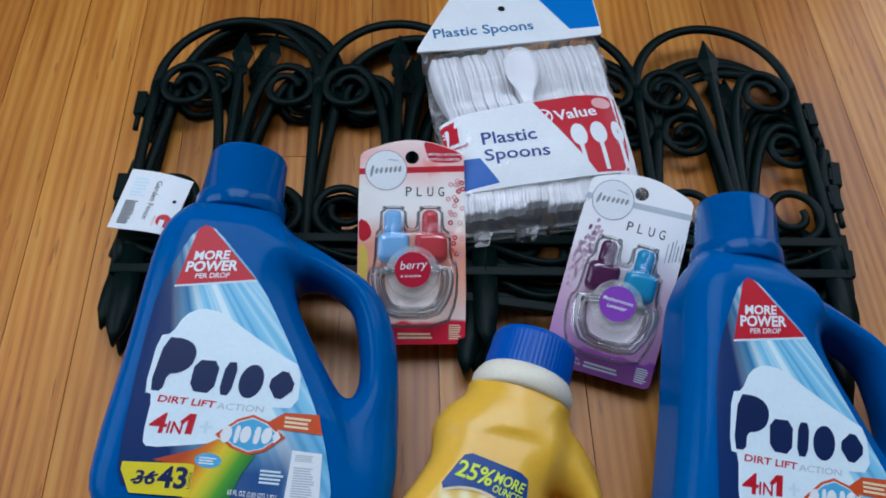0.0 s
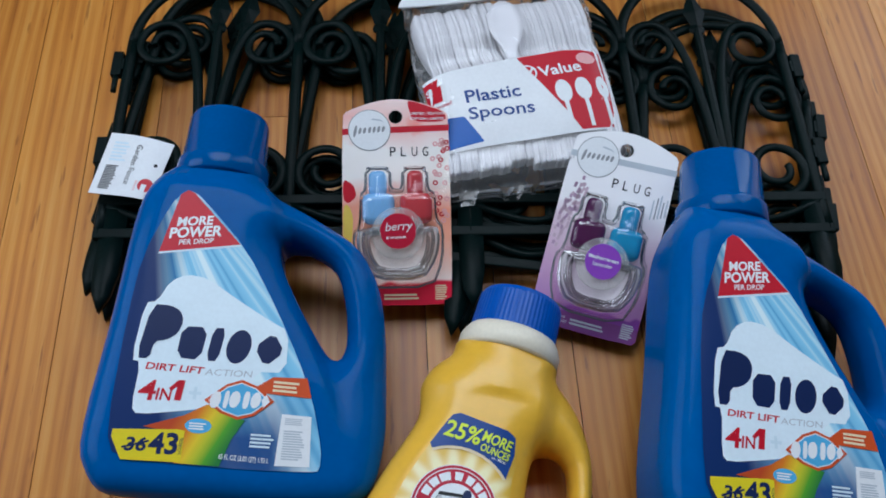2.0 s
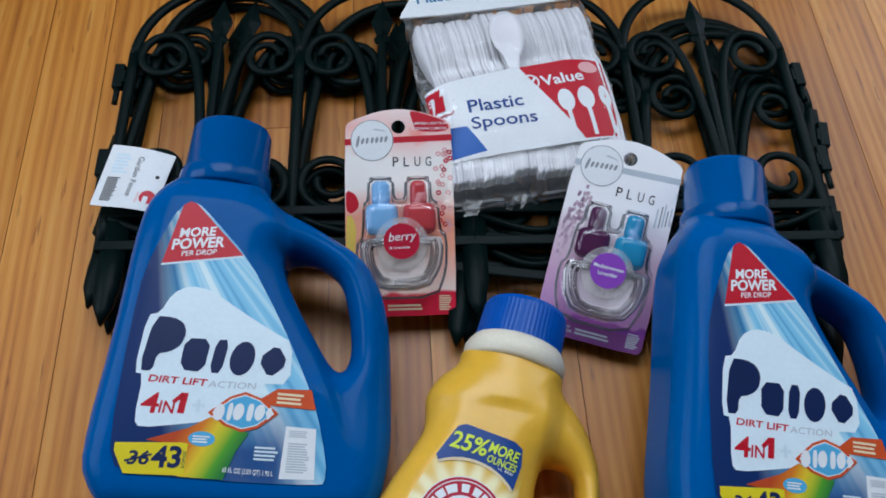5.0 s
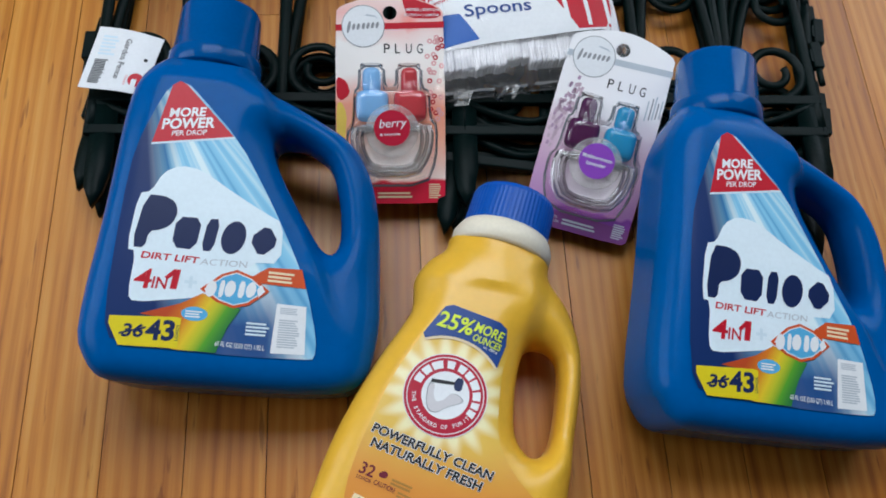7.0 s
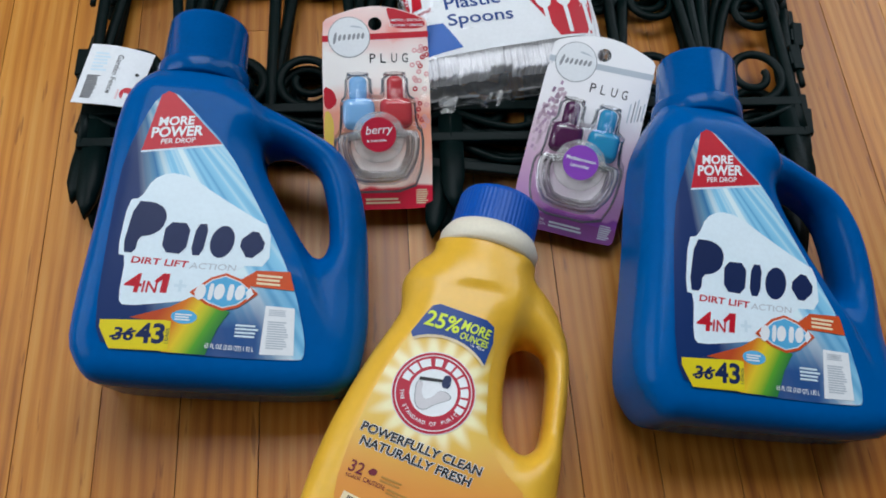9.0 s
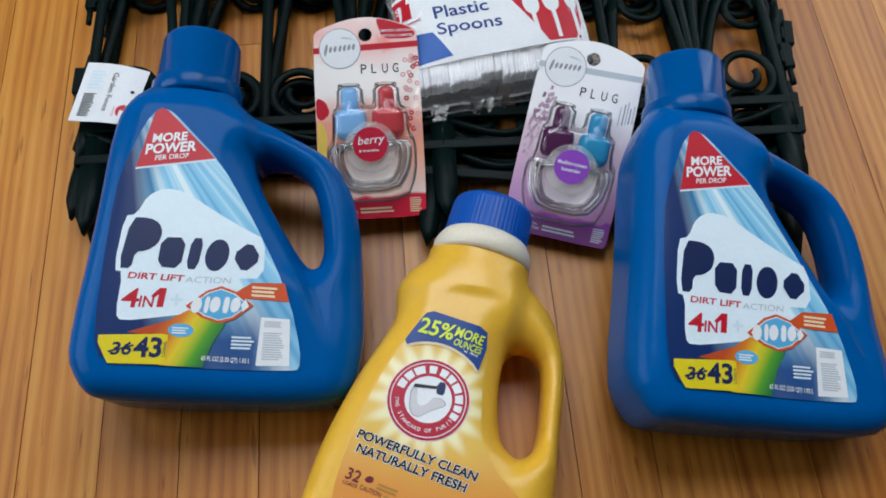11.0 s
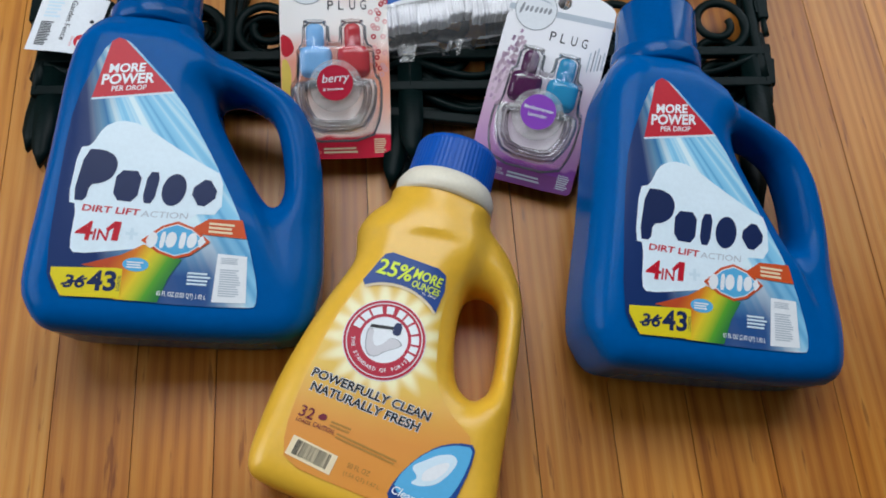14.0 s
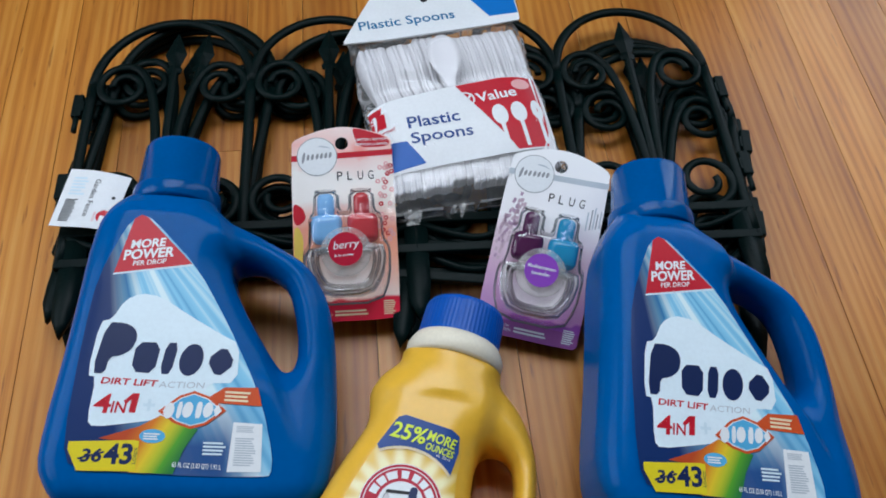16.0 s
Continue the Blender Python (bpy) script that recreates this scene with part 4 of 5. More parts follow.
def freshener_card(m, kind, label):
    red = kind == "berry"
    f = thing("air_freshener_pack", m, label, "air freshener", "carded air fresheners")
    # card with a punched hanging hole
    bm = bmesh.new()
    hole = [(0.0055 * math.cos(i * math.tau / 20), 0.150 + 0.0055 * math.sin(i * math.tau / 20)) for i in range(20)]
    loops = []
    for z in (0.0, -0.0007):
        o, h = [bm.verts.new((x, y, z)) for x, y in CARD], [bm.verts.new((x, y, z)) for x, y in hole]
        eo = [bm.edges.new((a, b)) for a, b in zip(o, o[1:] + o[:1])]
        eh = [bm.edges.new((a, b)) for a, b in zip(h, h[1:] + h[:1])]
        bmesh.ops.triangle_fill(bm, edges=eo + eh, use_beauty=True)
        loops.append((o, h))
    for a, b in zip(loops[0], loops[1]):
        for i in range(len(a)):
            bm.faces.new((a[i], a[(i + 1) % len(a)], b[(i + 1) % len(a)], b[i]))
    bmesh.ops.recalc_face_normals(bm, faces=bm.faces[:])
    card = part("card", bm, CARD_RED if red else CARD_PURPLE, f, "printed backing card", smooth=False)
    P = lambda name, ink, pts, lift=0.0003, times=0: printed(name, card, INK[ink], sheet(rounded(mm(pts), times) if times else mm(pts)), flat_card, lift)
    P("band", "red" if red else "steel", [(-42.3, 135.5), (42.3, 138.5), (42.3, 143.5), (-42.3, 140.5)])
    if red:
        P("top_blot", "red", [(14, 146), (36, 145.5), (41, 149), (37, 155), (17, 162), (9, 163.4), (11, 155)], 0.0003, 1)
        words("LIMITED | EDITION", card, INK["white"], 11.5, 151.0, 27, 2.6, flat_card, 0.0006, 0)
        words("EDITION | LIMITEE", card, INK["white"], 11.5, 146.8, 27, 2.6, flat_card, 0.0006, 0)
        rnd = random.Random(5)
        for k in range(46):
            x, y = rnd.uniform(26, 41), rnd.uniform(62, 133)
            if (x - 36) ** 2 / 90 + (y - 98) ** 2 / 1300 < 1.0:
                printed("berry_cell", card, INK["pink" if k % 3 else "red"], ring_sheet(x / 1000, y / 1000, 0.0009, 0.0021, n=10), flat_card, 0.0004)
        P("leaf", "straw", [(-42, 78), (-38, 80), (-34, 70), (-35, 54), (-37, 40), (-42, 42)], 0.0003, 1)
        P("petal", "red", [(-42, 100), (-34, 96), (-31, 86), (-38, 80), (-42, 84)], 0.0003, 1)
    else:
        rnd = random.Random(9)
        for cx, y0, y1 in ((-34, 72, 118), (-28, 92, 120), (-39, 60, 104)):
            for k in range(26):
                y = rnd.uniform(y0, y1)
                x = cx + rnd.uniform(-3.2, 3.2) + (y - y0) * 0.10
                if abs(x) < 40.5:
                    P("lavender_bud", "mauve" if k % 3 else "dusk", [(x - 1.2, y - 1.4), (x + 0.9, y - 1.7), (x + 1.5, y + 1.2), (x - 0.6, y + 1.9)], 0.0004)
        for k, x in enumerate((29.5, 32.6, 35.0, 37.4, 40.0)):
            P("grey_post", "grey" if k % 2 else "steel", [(x, 100 + k), (x + 1.0, 100 + k), (x + 1.0, 116 + 2.5 * (k % 3)), (x, 116 + 2.5 * (k % 3))], 0.0004)
    printed("badge_rim", card, INK["grey"], disc(-0.0208, 0.1392, 0.0168), flat_card, 0.0006)
    printed("badge", card, INK["white"], disc(-0.0208, 0.1392, 0.0162), flat_card, 0.0009)
    for k, x in enumerate((-32.0, -28.2, -24.6, -20.6, -17.0, -13.4, -9.8)):
        P("mark_block", "grey", oval(x, 138.3 + 0.3 * k, 1.2, 2.6 if k else 5.0, lean=0.2, n=14), 0.0012)
    P("mark_swoosh", "steel", [(-20, 147.6), (-12, 146.6), (-9, 145.2), (-12, 147.6), (-18, 148.6)], 0.0012)
    for k, ch in enumerate("PLUG"):
        words(ch, card, INK["black"], -4.8 + 8.6 * k, 117.8, 4.6 if ch != "L" else 4.0, 7.6, flat_card, 0.0006, 0, 0, 0.0)
    if not red:
        P("strip", "plum", [(-38, 0.6), (38, 0.6), (42, 4), (42, 13), (-42, 13), (-42, 4)])
    pale = INK["cream" if red else "steel"]
    words("CAUTION", card, pale, -27, 7.6, 12, 2.2, flat_card, 0.0006)
    words("ATTENTION", card, pale, -27, 4.4, 14, 2.2, flat_card, 0.0006)
    bars(card, pale, -10.5, 4.4, 32, 5.6, 2, flat_card, 0.0006, 0, 41, "fine_print")
    bars(card, pale, 29, 4.0, 10, 12, 7, flat_card, 0.0006, 0, 43, "fine_print")
    # what the shell holds
    left, right = (PLASTIC["ice_blue"], PLASTIC["cherry"]) if red else (PLASTIC["plum"], PLASTIC["ocean"])
    for c, stuff in ((-0.0145, left), (0.0145, right)):
        w = 0.0070 if (c < 0) == red else 0.0064
        ref = part("refill", box(c - 0.0120, c + 0.0130, 0.062, 0.086, 0.002, 0.0170, 0.006, 4), stuff, f)
        part("refill_neck", box(c - w, c + w, 0.084, 0.1045, 0.003, 0.0130, 0.005, 4), stuff, ref)
    bowl = bmesh.new()
    outline = rounded(mm([(-29, 58), (-31, 50), (-28, 34), (-18, 19), (20, 19), (30, 34), (33, 50), (31, 60)]), 1)
    rows = []
    for s, z in ((1.0, 0.002), (1.0, 0.012), (0.96, 0.0170), (0.90, 0.0185), (0.86, 0.0150), (0.80, 0.0148), (0.76, 0.0185), (0.68, 0.0190), (0.64, 0.0130), (0.52, 0.0120)):
        rows.append([bowl.verts.new((0.001 + (x - 0.001) * s, 0.041 + (y - 0.041) * s, z)) for x, y in outline])
    for a, b in zip(rows, rows[1:]):
        for i in range(len(a)):
            bowl.faces.new((a[i], a[(i + 1) % len(a)], b[(i + 1) % len(a)], b[i]))
    bowl.faces.new(rows[-1])
    bmesh.ops.recalc_face_normals(bowl, faces=bowl.faces[:])
    warmer = part("warmer", bowl, WHITENED, f, "clear plastic warmer, whitened in place of its reflections")
    warmer.visible_shadow = False
    for s, z in ((0.96, 0.0165), (0.84, 0.0200), (0.72, 0.0205)):
        bend = [(0.001 + (x - 0.001) * s, 0.041 + (y - 0.041) * s) for x, y in outline]
        part("rib", tube(np.array(bend + bend[:2]), 0.0015, 0.8, 8), GLINT, warmer).location.z = z
    hub = lathe([(0.0, 0.0), (0.0195, 0.0), (0.0202, 0.002), (0.0190, 0.0036), (0.0, 0.0040)], 40)
    hub.transform(Matrix.Translation((0.001, 0.0535, 0.0165)) @ Matrix.Rotation(radians(90), 4, "X"))
    dial = part("dial", hub, CLOUDY_DISC, f, smooth=False)
    dial.visible_shadow = False
    seal = part("scent_seal", lathe([(0.0, 0.0), (0.0136, 0.0), (0.0136, 0.0006), (0.0, 0.0006)], 36), INK["crimson" if red else "violet"], f, "round scent sticker", smooth=False)
    seal.matrix_local = Matrix.Translation((0.001, 0.0545, 0.0236)) @ Matrix.Rotation(radians(90), 4, "X")
    on_seal = lambda x, y: np.full(np.shape(x), 0.0246)
    if red:
        words("berry", f, INK["white"], -9.0, 52.2, 20, 8.4, on_seal, 0.0, 4, 0.25, 0.0)
        words("& bramble", f, INK["white"], -8.0, 48.4, 15, 1.9, on_seal, 0.0, 2)
    else:
        words("Mediterranean", f, INK["white"], -10.4, 55.4, 22.6, 2.9, on_seal, 0.0)
        words("Lavender", f, INK["white"], -6.2, 50.4, 14.6, 2.9, on_seal, 0.0)
    edge = rounded(mm([(-34, 55), (-33, 34), (-25, 14), (27, 14), (35, 34), (36, 60), (31, 66), (30, 88), (24.5, 91), (24, 108), (5, 108), (4.5, 91), (-4.5, 91), (-5, 108), (-24, 108), (-24.5, 91), (-28, 88), (-29, 62)]), 1)
    part("flange", tube(np.concatenate([edge, edge[:2]]), 0.0010, 0.6, 6), EDGE_GREY, f, "moulded rim of the clear shell, its dark edge coloured in")
    shell = part("blister", skin(shell_solid, (-0.038, 0.010, -0.002), (0.040, 0.119, 0.026), 0.0015), SHELL, f, "clear moulded blister shell")
    shell.visible_shadow = False
    return f


# Grey base colour puts the clear rim's dark edge line into the material.
EDGE_GREY = mat("rim_edge_grey", (0.16, 0.17, 0.18), 0.12, spec=0.9)
# Milk in the first whitens the clear warmer in place of its bright reflections.
WHITENED, CLOUDY_DISC = cloudy_plastic("whitened_clear_plastic", 0.46, 1.8, (1.0, 1.0, 1.0), bump=0.35, bump_scale=90.0, base=0.03), cloudy_plastic("cloudy_disc_plastic", 0.18, 1.2, (1.0, 0.99, 0.99), base=0.0)
PLASTIC = {k: mat("plastic_" + k, c, r, vary=0.05) for k, c, r in (("ice_blue", (0.22, 0.46, 0.76), 0.10), ("cherry", (0.50, 0.050, 0.060), 0.10), ("plum", (0.070, 0.012, 0.060), 0.10), ("ocean", (0.02, 0.25, 0.46), 0.10))}
freshener_card(place(0.093, 0.4064, 0.0195, -1.0, 19.8, 0), "berry", "carded plug-in air freshener, red berry print, clear blister pack")
freshener_card(place(0.2333, 0.3801, 0.0145, -18.8, 19.4, 0), "lavender", "carded plug-in air freshener, purple lavender print, clear blister pack")


# ---- bag of spoons ----
def spoon_edgewise():
    """A plastic spoon standing on its edge, bowl away: handle at y = 6, bowl tip at y = 168 mm."""
    bm = bmesh.new()
    rows = []
    for y, hw in ((6, 5.6), (8, 6.4), (40, 5.6), (80, 4.6), (108, 4.4), (120, 7.0), (129, 11.5), (142, 15.2), (155, 15.6), (166, 12.5), (171, 8.0), (174, 2.0)):
        bend = 3.2 * math.sin((y - 14) / 154 * math.pi * 1.35)
        row = []
        for side in (-0.5, 0.5):
            for k in (-1, -0.6, 0, 0.6, 1):
                scoop = 6.5 * (1 - k * k) * max(0.0, (hw - 5.0) / 11.0)
                row.append(bm.verts.new(((bend - scoop + side * 2.60) / 1000, y / 1000, (-13.0 + 6.2 * (y < 112) + k * hw) / 1000)))
        rows.append(row)
    for a, b in zip(rows, rows[1:]):
        for i in range(4):
            bm.faces.new((a[i], a[i + 1], b[i + 1], b[i]))
            bm.faces.new((a[i + 5], b[i + 5], b[i + 6], a[i + 6]))
        bm.faces.new((a[0], b[0], b[5], a[5]))
        bm.faces.new((a[4], a[9], b[9], b[4]))
    for r in (rows[0], rows[-1]):
        bm.faces.new(r[:5] + r[5:][::-1])
    bmesh.ops.recalc_face_normals(bm, faces=bm.faces[:])
    return bm


def spoon_face_up():
    """A spoon lying flat with its bowl open upwards."""
    bm = bmesh.new()
    rows = []
    for y, hw in ((60, 5.0), (85, 4.6), (108, 4.6), (118, 7.5), (128, 12.5), (140, 15.6), (152, 15.0), (161, 10.5), (166, 3.0)):
        row = []
        for side in (0.6, -0.6):
            for k in (-1, -0.6, 0, 0.6, 1):
                scoop = 3.0 * (1 - k * k) * max(0.0, (hw - 5.0) / 11.0)
                row.append(bm.verts.new((k * hw / 1000, y / 1000, (6.4 - scoop + side) / 1000)))
        rows.append(row)
    for a, b in zip(rows, rows[1:]):
        for i in range(4):
            bm.faces.new((a[i], a[i + 1], b[i + 1], b[i]))
            bm.faces.new((a[i + 5], b[i + 5], b[i + 6], a[i + 6]))
        bm.faces.new((a[0], b[0], b[5], a[5]))
        bm.faces.new((a[4], a[9], b[9], b[4]))
    for r in (rows[0], rows[-1]):
        bm.faces.new(r[:5] + r[5:][::-1])
    bmesh.ops.recalc_face_normals(bm, faces=bm.faces[:])
    return bm


def bag_top(x, y):
    """Height of the bag's upper film over its middle plane (m)."""
    x, y = np.asarray(x, float), np.asarray(y, float)
    u, v = (x - 0.018) / 0.080, (y - 0.092) / np.where(y < 0.092, 0.098, 0.088)
    puff = np.clip(1 - np.abs(u) ** 4.5, 0, 1) ** 0.5 * np.clip(1 - np.abs(v) ** 7, 0, 1) ** 0.5
    full = np.where(y > 0.108, 0.0078, 0.0072 - 0.0055 * step(0.060, 0.010, y))
    seal = -0.0095 + 0.0014 * np.sin(x * 330 + 3 * np.sin(x * 90)) + 0.0012 * np.sin(y * 420 + x * 160)
    ripple = 0.0003 * np.sin(x * 110 + y * 60) + 0.0002 * np.sin(y * 150 - x * 80)
    return np.maximum(seal, -0.011) * (1 - step(0.0, 0.35, puff)) + (full * puff - 0.011 * (1 - puff) + ripple) * step(0.0, 0.35, puff)


def spoon_bag(m):
    b = thing("spoon_bag", m, "clear bag of white plastic spoons with a printed band", "spoon pack")
    me = None
    rnd = random.Random(3)
    for i in range(55):
        x = -0.0500 + 0.00262 * i
        if me is None:
            s = part("spoon", spoon_edgewise(), SPOON_WHITE, b)
            me = s.data
        else:
            s = new("spoon", me)
            s.parent = b
        s.matrix_local = Matrix.Translation((x + rnd.uniform(-0.0005, 0.0005), rnd.uniform(-0.0008, 0.0008) + (0.005 if 18 < i < 26 else 0), rnd.uniform(-0.0010, 0.0010))) @ Matrix.Rotation(radians(rnd.uniform(-0.5, 0.5)), 4, "Z")
    flat = part("spoon", spoon_face_up(), SPOON_WHITE, b)
    flat.matrix_local = Matrix.Translation((0.012, 0.0, 0.0)) @ Matrix.Rotation(radians(-3), 4, "Z")
    # film, upper and lower sheet in one mesh
    nx, ny = 74, 84
    xs, ys = np.linspace(-0.0625, 0.0985, nx), np.linspace(-0.009, 0.188, ny)
    gx, gy = np.meshgrid(xs, ys, indexing="ij")
    gx = gx + 0.0018 * np.sin(gy * 90) * np.abs((gx - 0.018) / 0.08) ** 3
    top = bag_top(gx, gy) + 0.0002
    low = np.where(top > -0.0085, -0.0290, top - 0.0008)
    verts = np.concatenate([np.stack([gx, gy, top], -1).reshape(-1, 3), np.stack([gx, gy, low], -1).reshape(-1, 3)])
    faces, off = [], nx * ny
    for i in range(nx - 1):
        for k in range(ny - 1):
            q = (i * ny + k, (i + 1) * ny + k, (i + 1) * ny + k + 1, i * ny + k + 1)
            faces += [q, tuple(off + c for c in q[::-1])]
    rim = [i * ny for i in range(nx)] + [(nx - 1) * ny + k for k in range(1, ny)] + [i * ny + ny - 1 for i in range(nx - 2, -1, -1)] + [k for k in range(ny - 2, 0, -1)]
    faces += [(a, off + a, off + c, c) for a, c in zip(rim, rim[1:] + rim[:1])]
    film = part("film", (verts.tolist(), [], faces), FILM, b, "clear crinkled bag film")
    film.visible_shadow = False
    P = lambda name, ink, pts, lift, times=0: printed(name, b, INK[ink], sheet(rounded(mm(pts), times) if times else mm(pts)), bag_top, lift, 0.007)
    P("band_print", "white", [(-60, 96), (-40, 99), (20.5, 104), (94.3, 105), (93, 60), (90.5, 29.5), (60, 27.5), (-20, 25.5), (-53, 24.5), (-57, 60)], 0.0006)
    P("red_field", "red", [(20.5, 103.2), (60, 106.5), (94.0, 104.8), (92.6, 60), (90.2, 30.5), (60.5, 29.5)], 0.0010)
    P("blue_field", "blue", [(-54.5, 56), (-33, 53.6), (-20.6, 30), (-53, 26.5)], 0.0010)
    P("red_corner", "red", [(-60, 93), (-48, 94.6), (-52, 74), (-58.3, 68)], 0.0010)
    words("$", b, INK["white"], -58.3, 79.5, 4.6, 8.0, bag_top, 0.0014, 4)
    words("1", b, INK["white"], -53.0, 72.0, 6.0, 15, bag_top, 0.0014, 4, 0.1, 0.06, "lettering_edge")
    words("1", b, INK["red"], -53.0, 72.0, 6.0, 15, bag_top, 0.0018, 4, 0.1, 0.0)
    words("wow!", b, INK["crimson"], -52.5, 66.0, 12, 4.0, bag_top, 0.0014, 4)
    words("Plastic", b, INK["royal"], -28.6, 65.4, 45.4, 11.6, bag_top, 0.0014, 0.5, 0, 0.012)
    words("Spoons", b, INK["royal"], -28.8, 46.4, 53.5, 14.0, bag_top, 0.0014, -0.5, 0, 0.012)
    words("Value", b, INK["white"], 36.6, 82.0, 36, 10.0, bag_top, 0.0014, 4, 0, 0.02)
    printed("tick_ring", b, INK["white"], ring_sheet(0.0268, 0.0870, 0.0062, 0.0078), bag_top, 0.0014)
    P("tick", "white", [(23, 87.5), (24.6, 89), (26.4, 86.4), (31.4, 92.4), (32.8, 91.2), (26.6, 82.8)], 0.0014)
    P("round_mark", "pink", [(79 + 8.5 * math.cos(i * math.tau / 20), 97 + 6 * math.sin(i * math.tau / 20)) for i in range(20)], 0.0014)
    for x, y in ((52.5, 66), (69.8, 67), (87.0, 68)):
        w = 7.0 if x < 80 else 5.4
        P("spoon_print", "white", [(x + w * math.cos(i * math.tau / 24), y + 11 * math.sin(i * math.tau / 24)) for i in range(24)], 0.0014)
        P("spoon_print", "white", [(x - 1.8, y - 10), (x + 1.8, y - 10), (x + 2.6, max(y - 35, 31)), (x - 0.8, max(y - 35, 31))], 0.0014)
    # folded header card
    hdr = sheet(rounded(mm([(-69, 164), (-66, 172), (-30, 228), (-24, 233), (103, 233), (104.5, 228), (101.5, 171), (99, 166)]), 1))
    geo = bmesh.ops.extrude_face_region(hdr, geom=hdr.faces[:])
    for v in geo["geom"]:
        if isinstance(v, bmesh.types.BMVert):
            v.co.z += 0.0016
    bmesh.ops.recalc_face_normals(hdr, faces=hdr.faces[:])
    for v in hdr.verts:
        v.co.y += 0.009
        v.co.z += 0.0008 - 0.00006 * (v.co.y - 0.175) * 1000
    head = part("header", hdr, INK["white"], b, "white and blue header card", smooth=False)
    on_head = lambda x, y: 0.0024 - 0.06 * (np.asarray(y, float) - 0.175)
    printed("blue_field", head, INK["header_blue"], sheet(mm([(46, 241.5), (73, 186), (101, 186), (103.6, 235), (102.5, 241.5)])), on_head, 0.0004)
    words("Plastic Spoons", head, INK["teal"], -50.5, 185.8, 91, 14.6, on_head, 0.0004, 0.2, 0.0, 0.012)
    # The header isn't cut: a black disc paints the dark of its hole.
    printed("hanging_hole_dot", head, INK["black"], disc(0.0162, 0.2194, 0.0033), on_head, 0.0004)
    return b


spoon_bag(place(0.190, 0.500, 0.0590, 7, 2, 0))


# ---- fence tag ----
def price_tag(m):
    t = thing("price_tag", m, "white paper hang tag with print and a barcode, on the fence", "tag")
    curl = lambda x, y: 0.0035 * np.sin((np.asarray(x, float) + 0.3 * np.asarray(y, float)) * 62) + 0.0
    bm = sheet(rounded(mm([(0, 0), (49.5, 0), (49.5, -53), (0, -53)]), 0))
    bm = drape(bm, curl, 0.0, 0.006)
    geo = bmesh.ops.extrude_face_region(bm, geom=bm.faces[:])
    for v in geo["geom"]:
        if isinstance(v, bmesh.types.BMVert):
            v.co.z -= 0.0005
    bmesh.ops.recalc_face_normals(bm, faces=bm.faces[:])
    card = part("card", bm, INK["white"], t, smooth=False)
    words("Garden Fence", card, INK["black"], 24.4, -8.0, 35.0, 4.4, curl, 0.0006, -90, 0, 0.0)
    bars(card, INK["black"], 5.5, -48.5, 10.5, 21, 15, curl, 0.0006, 0, 51)
    bars(card, INK["pale"], 6, -24, 13, 18, 6, curl, 0.0006, 0, 52, "fine_print")
    printed("red_dot", card, INK["red"], disc(0.0412, -0.0415, 0.0058), curl, 0.0006)
    words("1", card, INK["white"], 38.6, -43.0, 6.5, 3.4, curl, 0.0010, -90, 0, 0.03)
    bars(card, INK["pink"], 33, -47, 1.6, 9, 5, curl, 0.0006, 0, 53, "fine_print")
    # Black disc paints the dark of the tag's uncut hole.
    printed("hole", card, INK["black"], disc(0.0430, -0.0230, 0.0015), curl, 0.0006)
    part("tie", tube([(0.043 + 0.004 * i / 5, -0.023 + 0.006 * i) for i in range(2)], 0.0006), INK["steel"], t)
    return t


price_tag(place(-0.1354, 0.5571, 0.0440, -13, 0, 3) @ Matrix.Scale(1.05, 4))


# ---- strip floor: each strip its own piece ----
STRIP, GAP = 0.0572, 0.00035
floor = tagged(part("floor", box(ROOM["x0"], ROOM["x1"], ROOM["y0"], ROOM["y1"], -0.03, -0.0030), SUBFLOOR, smooth=False), "warm honey-brown oak strip floor with a satin finish", "floor", kind="structure")


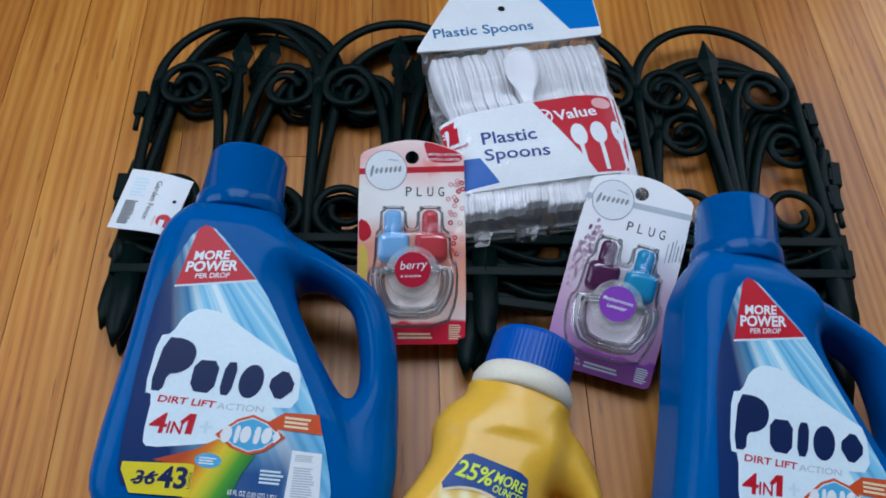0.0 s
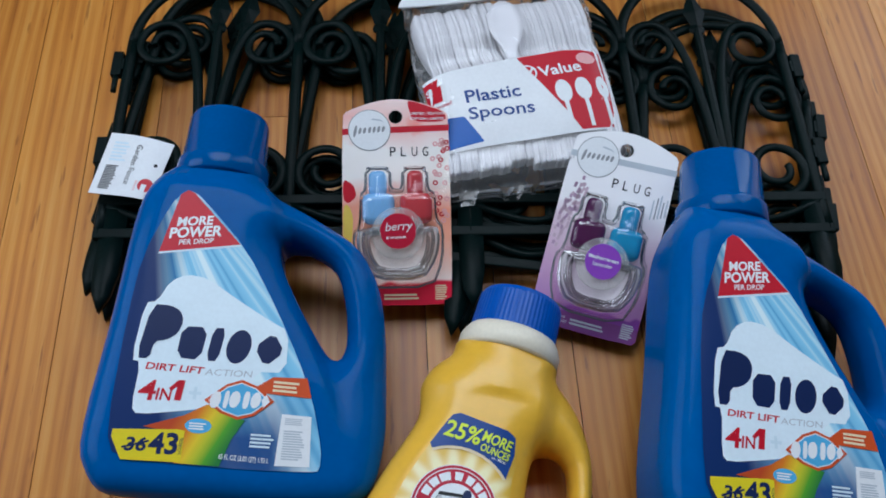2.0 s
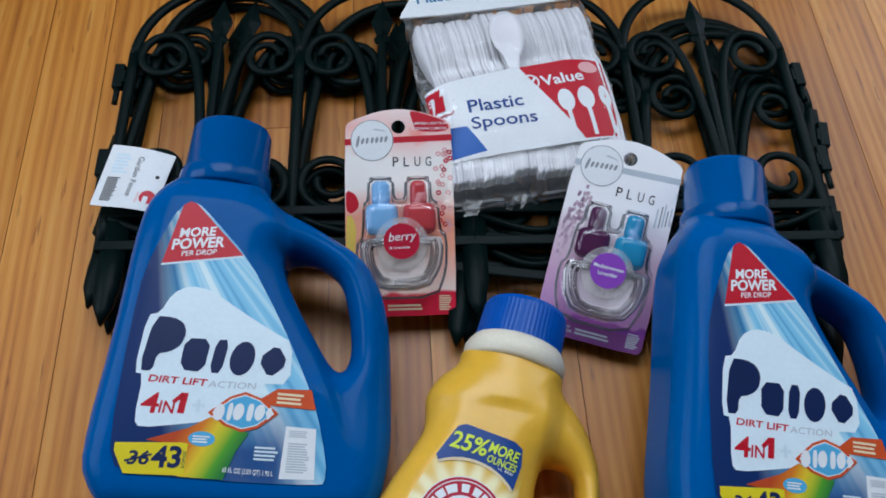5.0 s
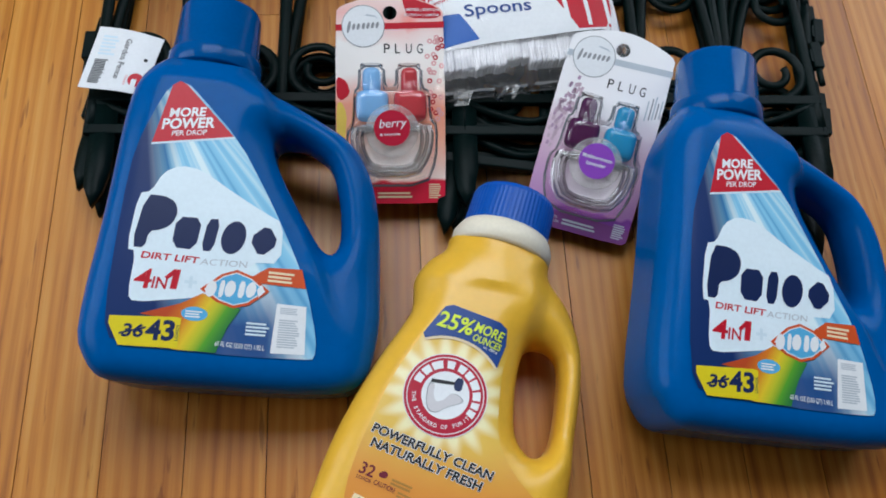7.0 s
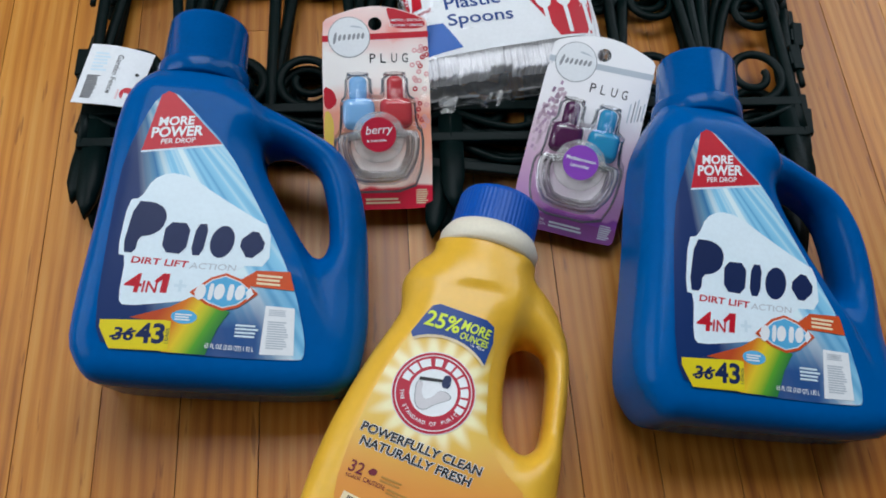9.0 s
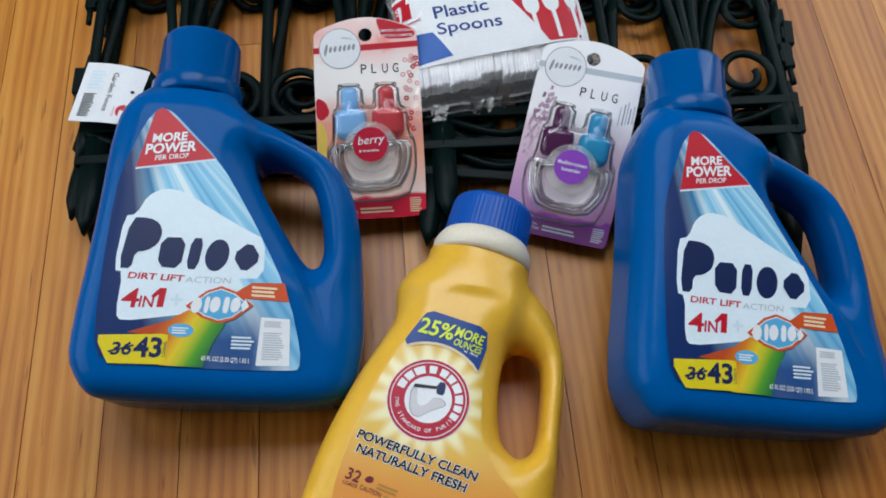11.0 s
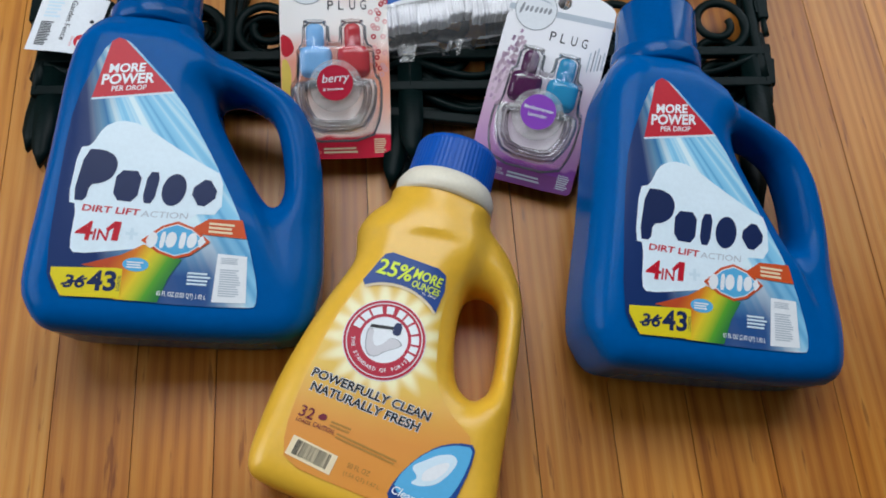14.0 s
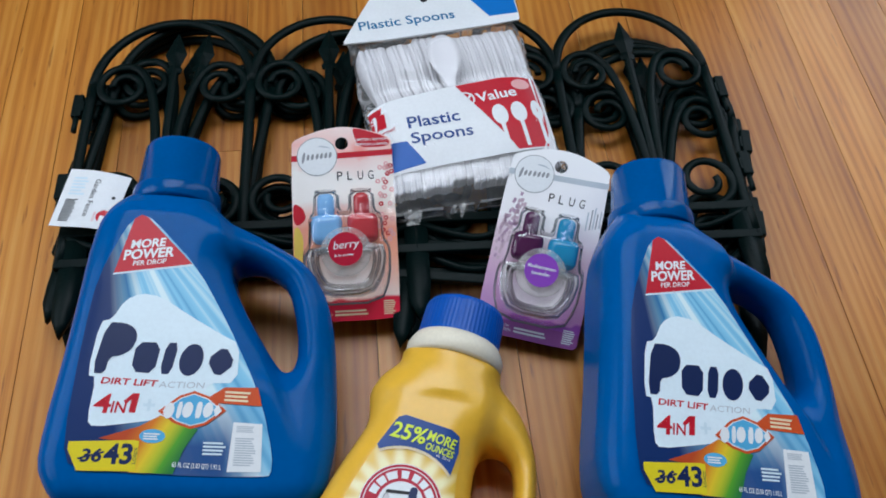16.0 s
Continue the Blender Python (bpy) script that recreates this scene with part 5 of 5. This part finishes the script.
def strip_mesh(length):
    bm = bmesh.new()
    w, l = STRIP / 2 - GAP, length / 2 - GAP
    rows = [[bm.verts.new((sx * (w - i), sy * (l - i), z)) for sx, sy in ((-1, -1), (1, -1), (1, 1), (-1, 1))] for i, z in ((0, -0.0028), (0, 0.0))]
    for a, b in zip(rows, rows[1:]):
        for i in range(4):
            bm.faces.new((a[i], a[(i + 1) % 4], b[(i + 1) % 4], b[i]))
    bm.faces.new(rows[-1])
    me = bpy.data.meshes.new("plank")
    bm.to_mesh(me)
    bm.free()
    me.materials.append(OAK)
    return me


STRIPS = {l: strip_mesh(l) for l in (0.7, 0.8, 1.0, 1.3, 1.6)}
rnd = random.Random(12)
far = []
for k in range(math.ceil(ROOM["x0"] / STRIP), math.floor(ROOM["x1"] / STRIP)):
    x, y = (k + 0.5) * STRIP, ROOM["y0"] + rnd.uniform(-0.3, 0.0)
    if -0.5 < x < 0.8:
        y = -0.5 - rnd.uniform(0.0, 0.25) - 1.6
    while y < ROOM["y1"]:
        l = rnd.choice(list(STRIPS)) if not (-0.5 < x < 0.8 and y < 0.0) else 1.6
        if k == -1 and -1.0 < y < 0.0:
            l, y = 1.3, 0.602 - 1.3
        near = -0.75 < x < 1.05 and y + l > -0.45 and y < 1.5
        if near:
            foot, head = max(y, ROOM["y0"]), min(y + l, ROOM["y1"])
            p = new("plank", STRIPS[l] if head - foot > l - 1e-6 else strip_mesh(head - foot))
            p.location, p.parent = (x, (foot + head) / 2, rnd.uniform(-0.00015, 0.00015)), floor
        else:
            far.append((x, max(y, ROOM["y0"]), min(y + l, ROOM["y1"])))
        y += l
bmv, bmf = [], []
for x, y0, y1 in far:
    n, w = len(bmv), STRIP / 2 - GAP
    bmv += [(x - w, y0 + GAP, -0.0002), (x + w, y0 + GAP, -0.0002), (x + w, y1 - GAP, -0.0002), (x - w, y1 - GAP, -0.0002)]
    bmv += [(a, b, -0.0028) for a, b, c in bmv[n:n + 4]]
    bmf += [(n, n + 1, n + 2, n + 3)] + [(n + 4 + i, n + 4 + (i + 1) % 4, n + (i + 1) % 4, n + i) for i in range(4)]
tagged(part("far_planks", (bmv, [], bmf), OAK, floor, smooth=False), kind="stuff")
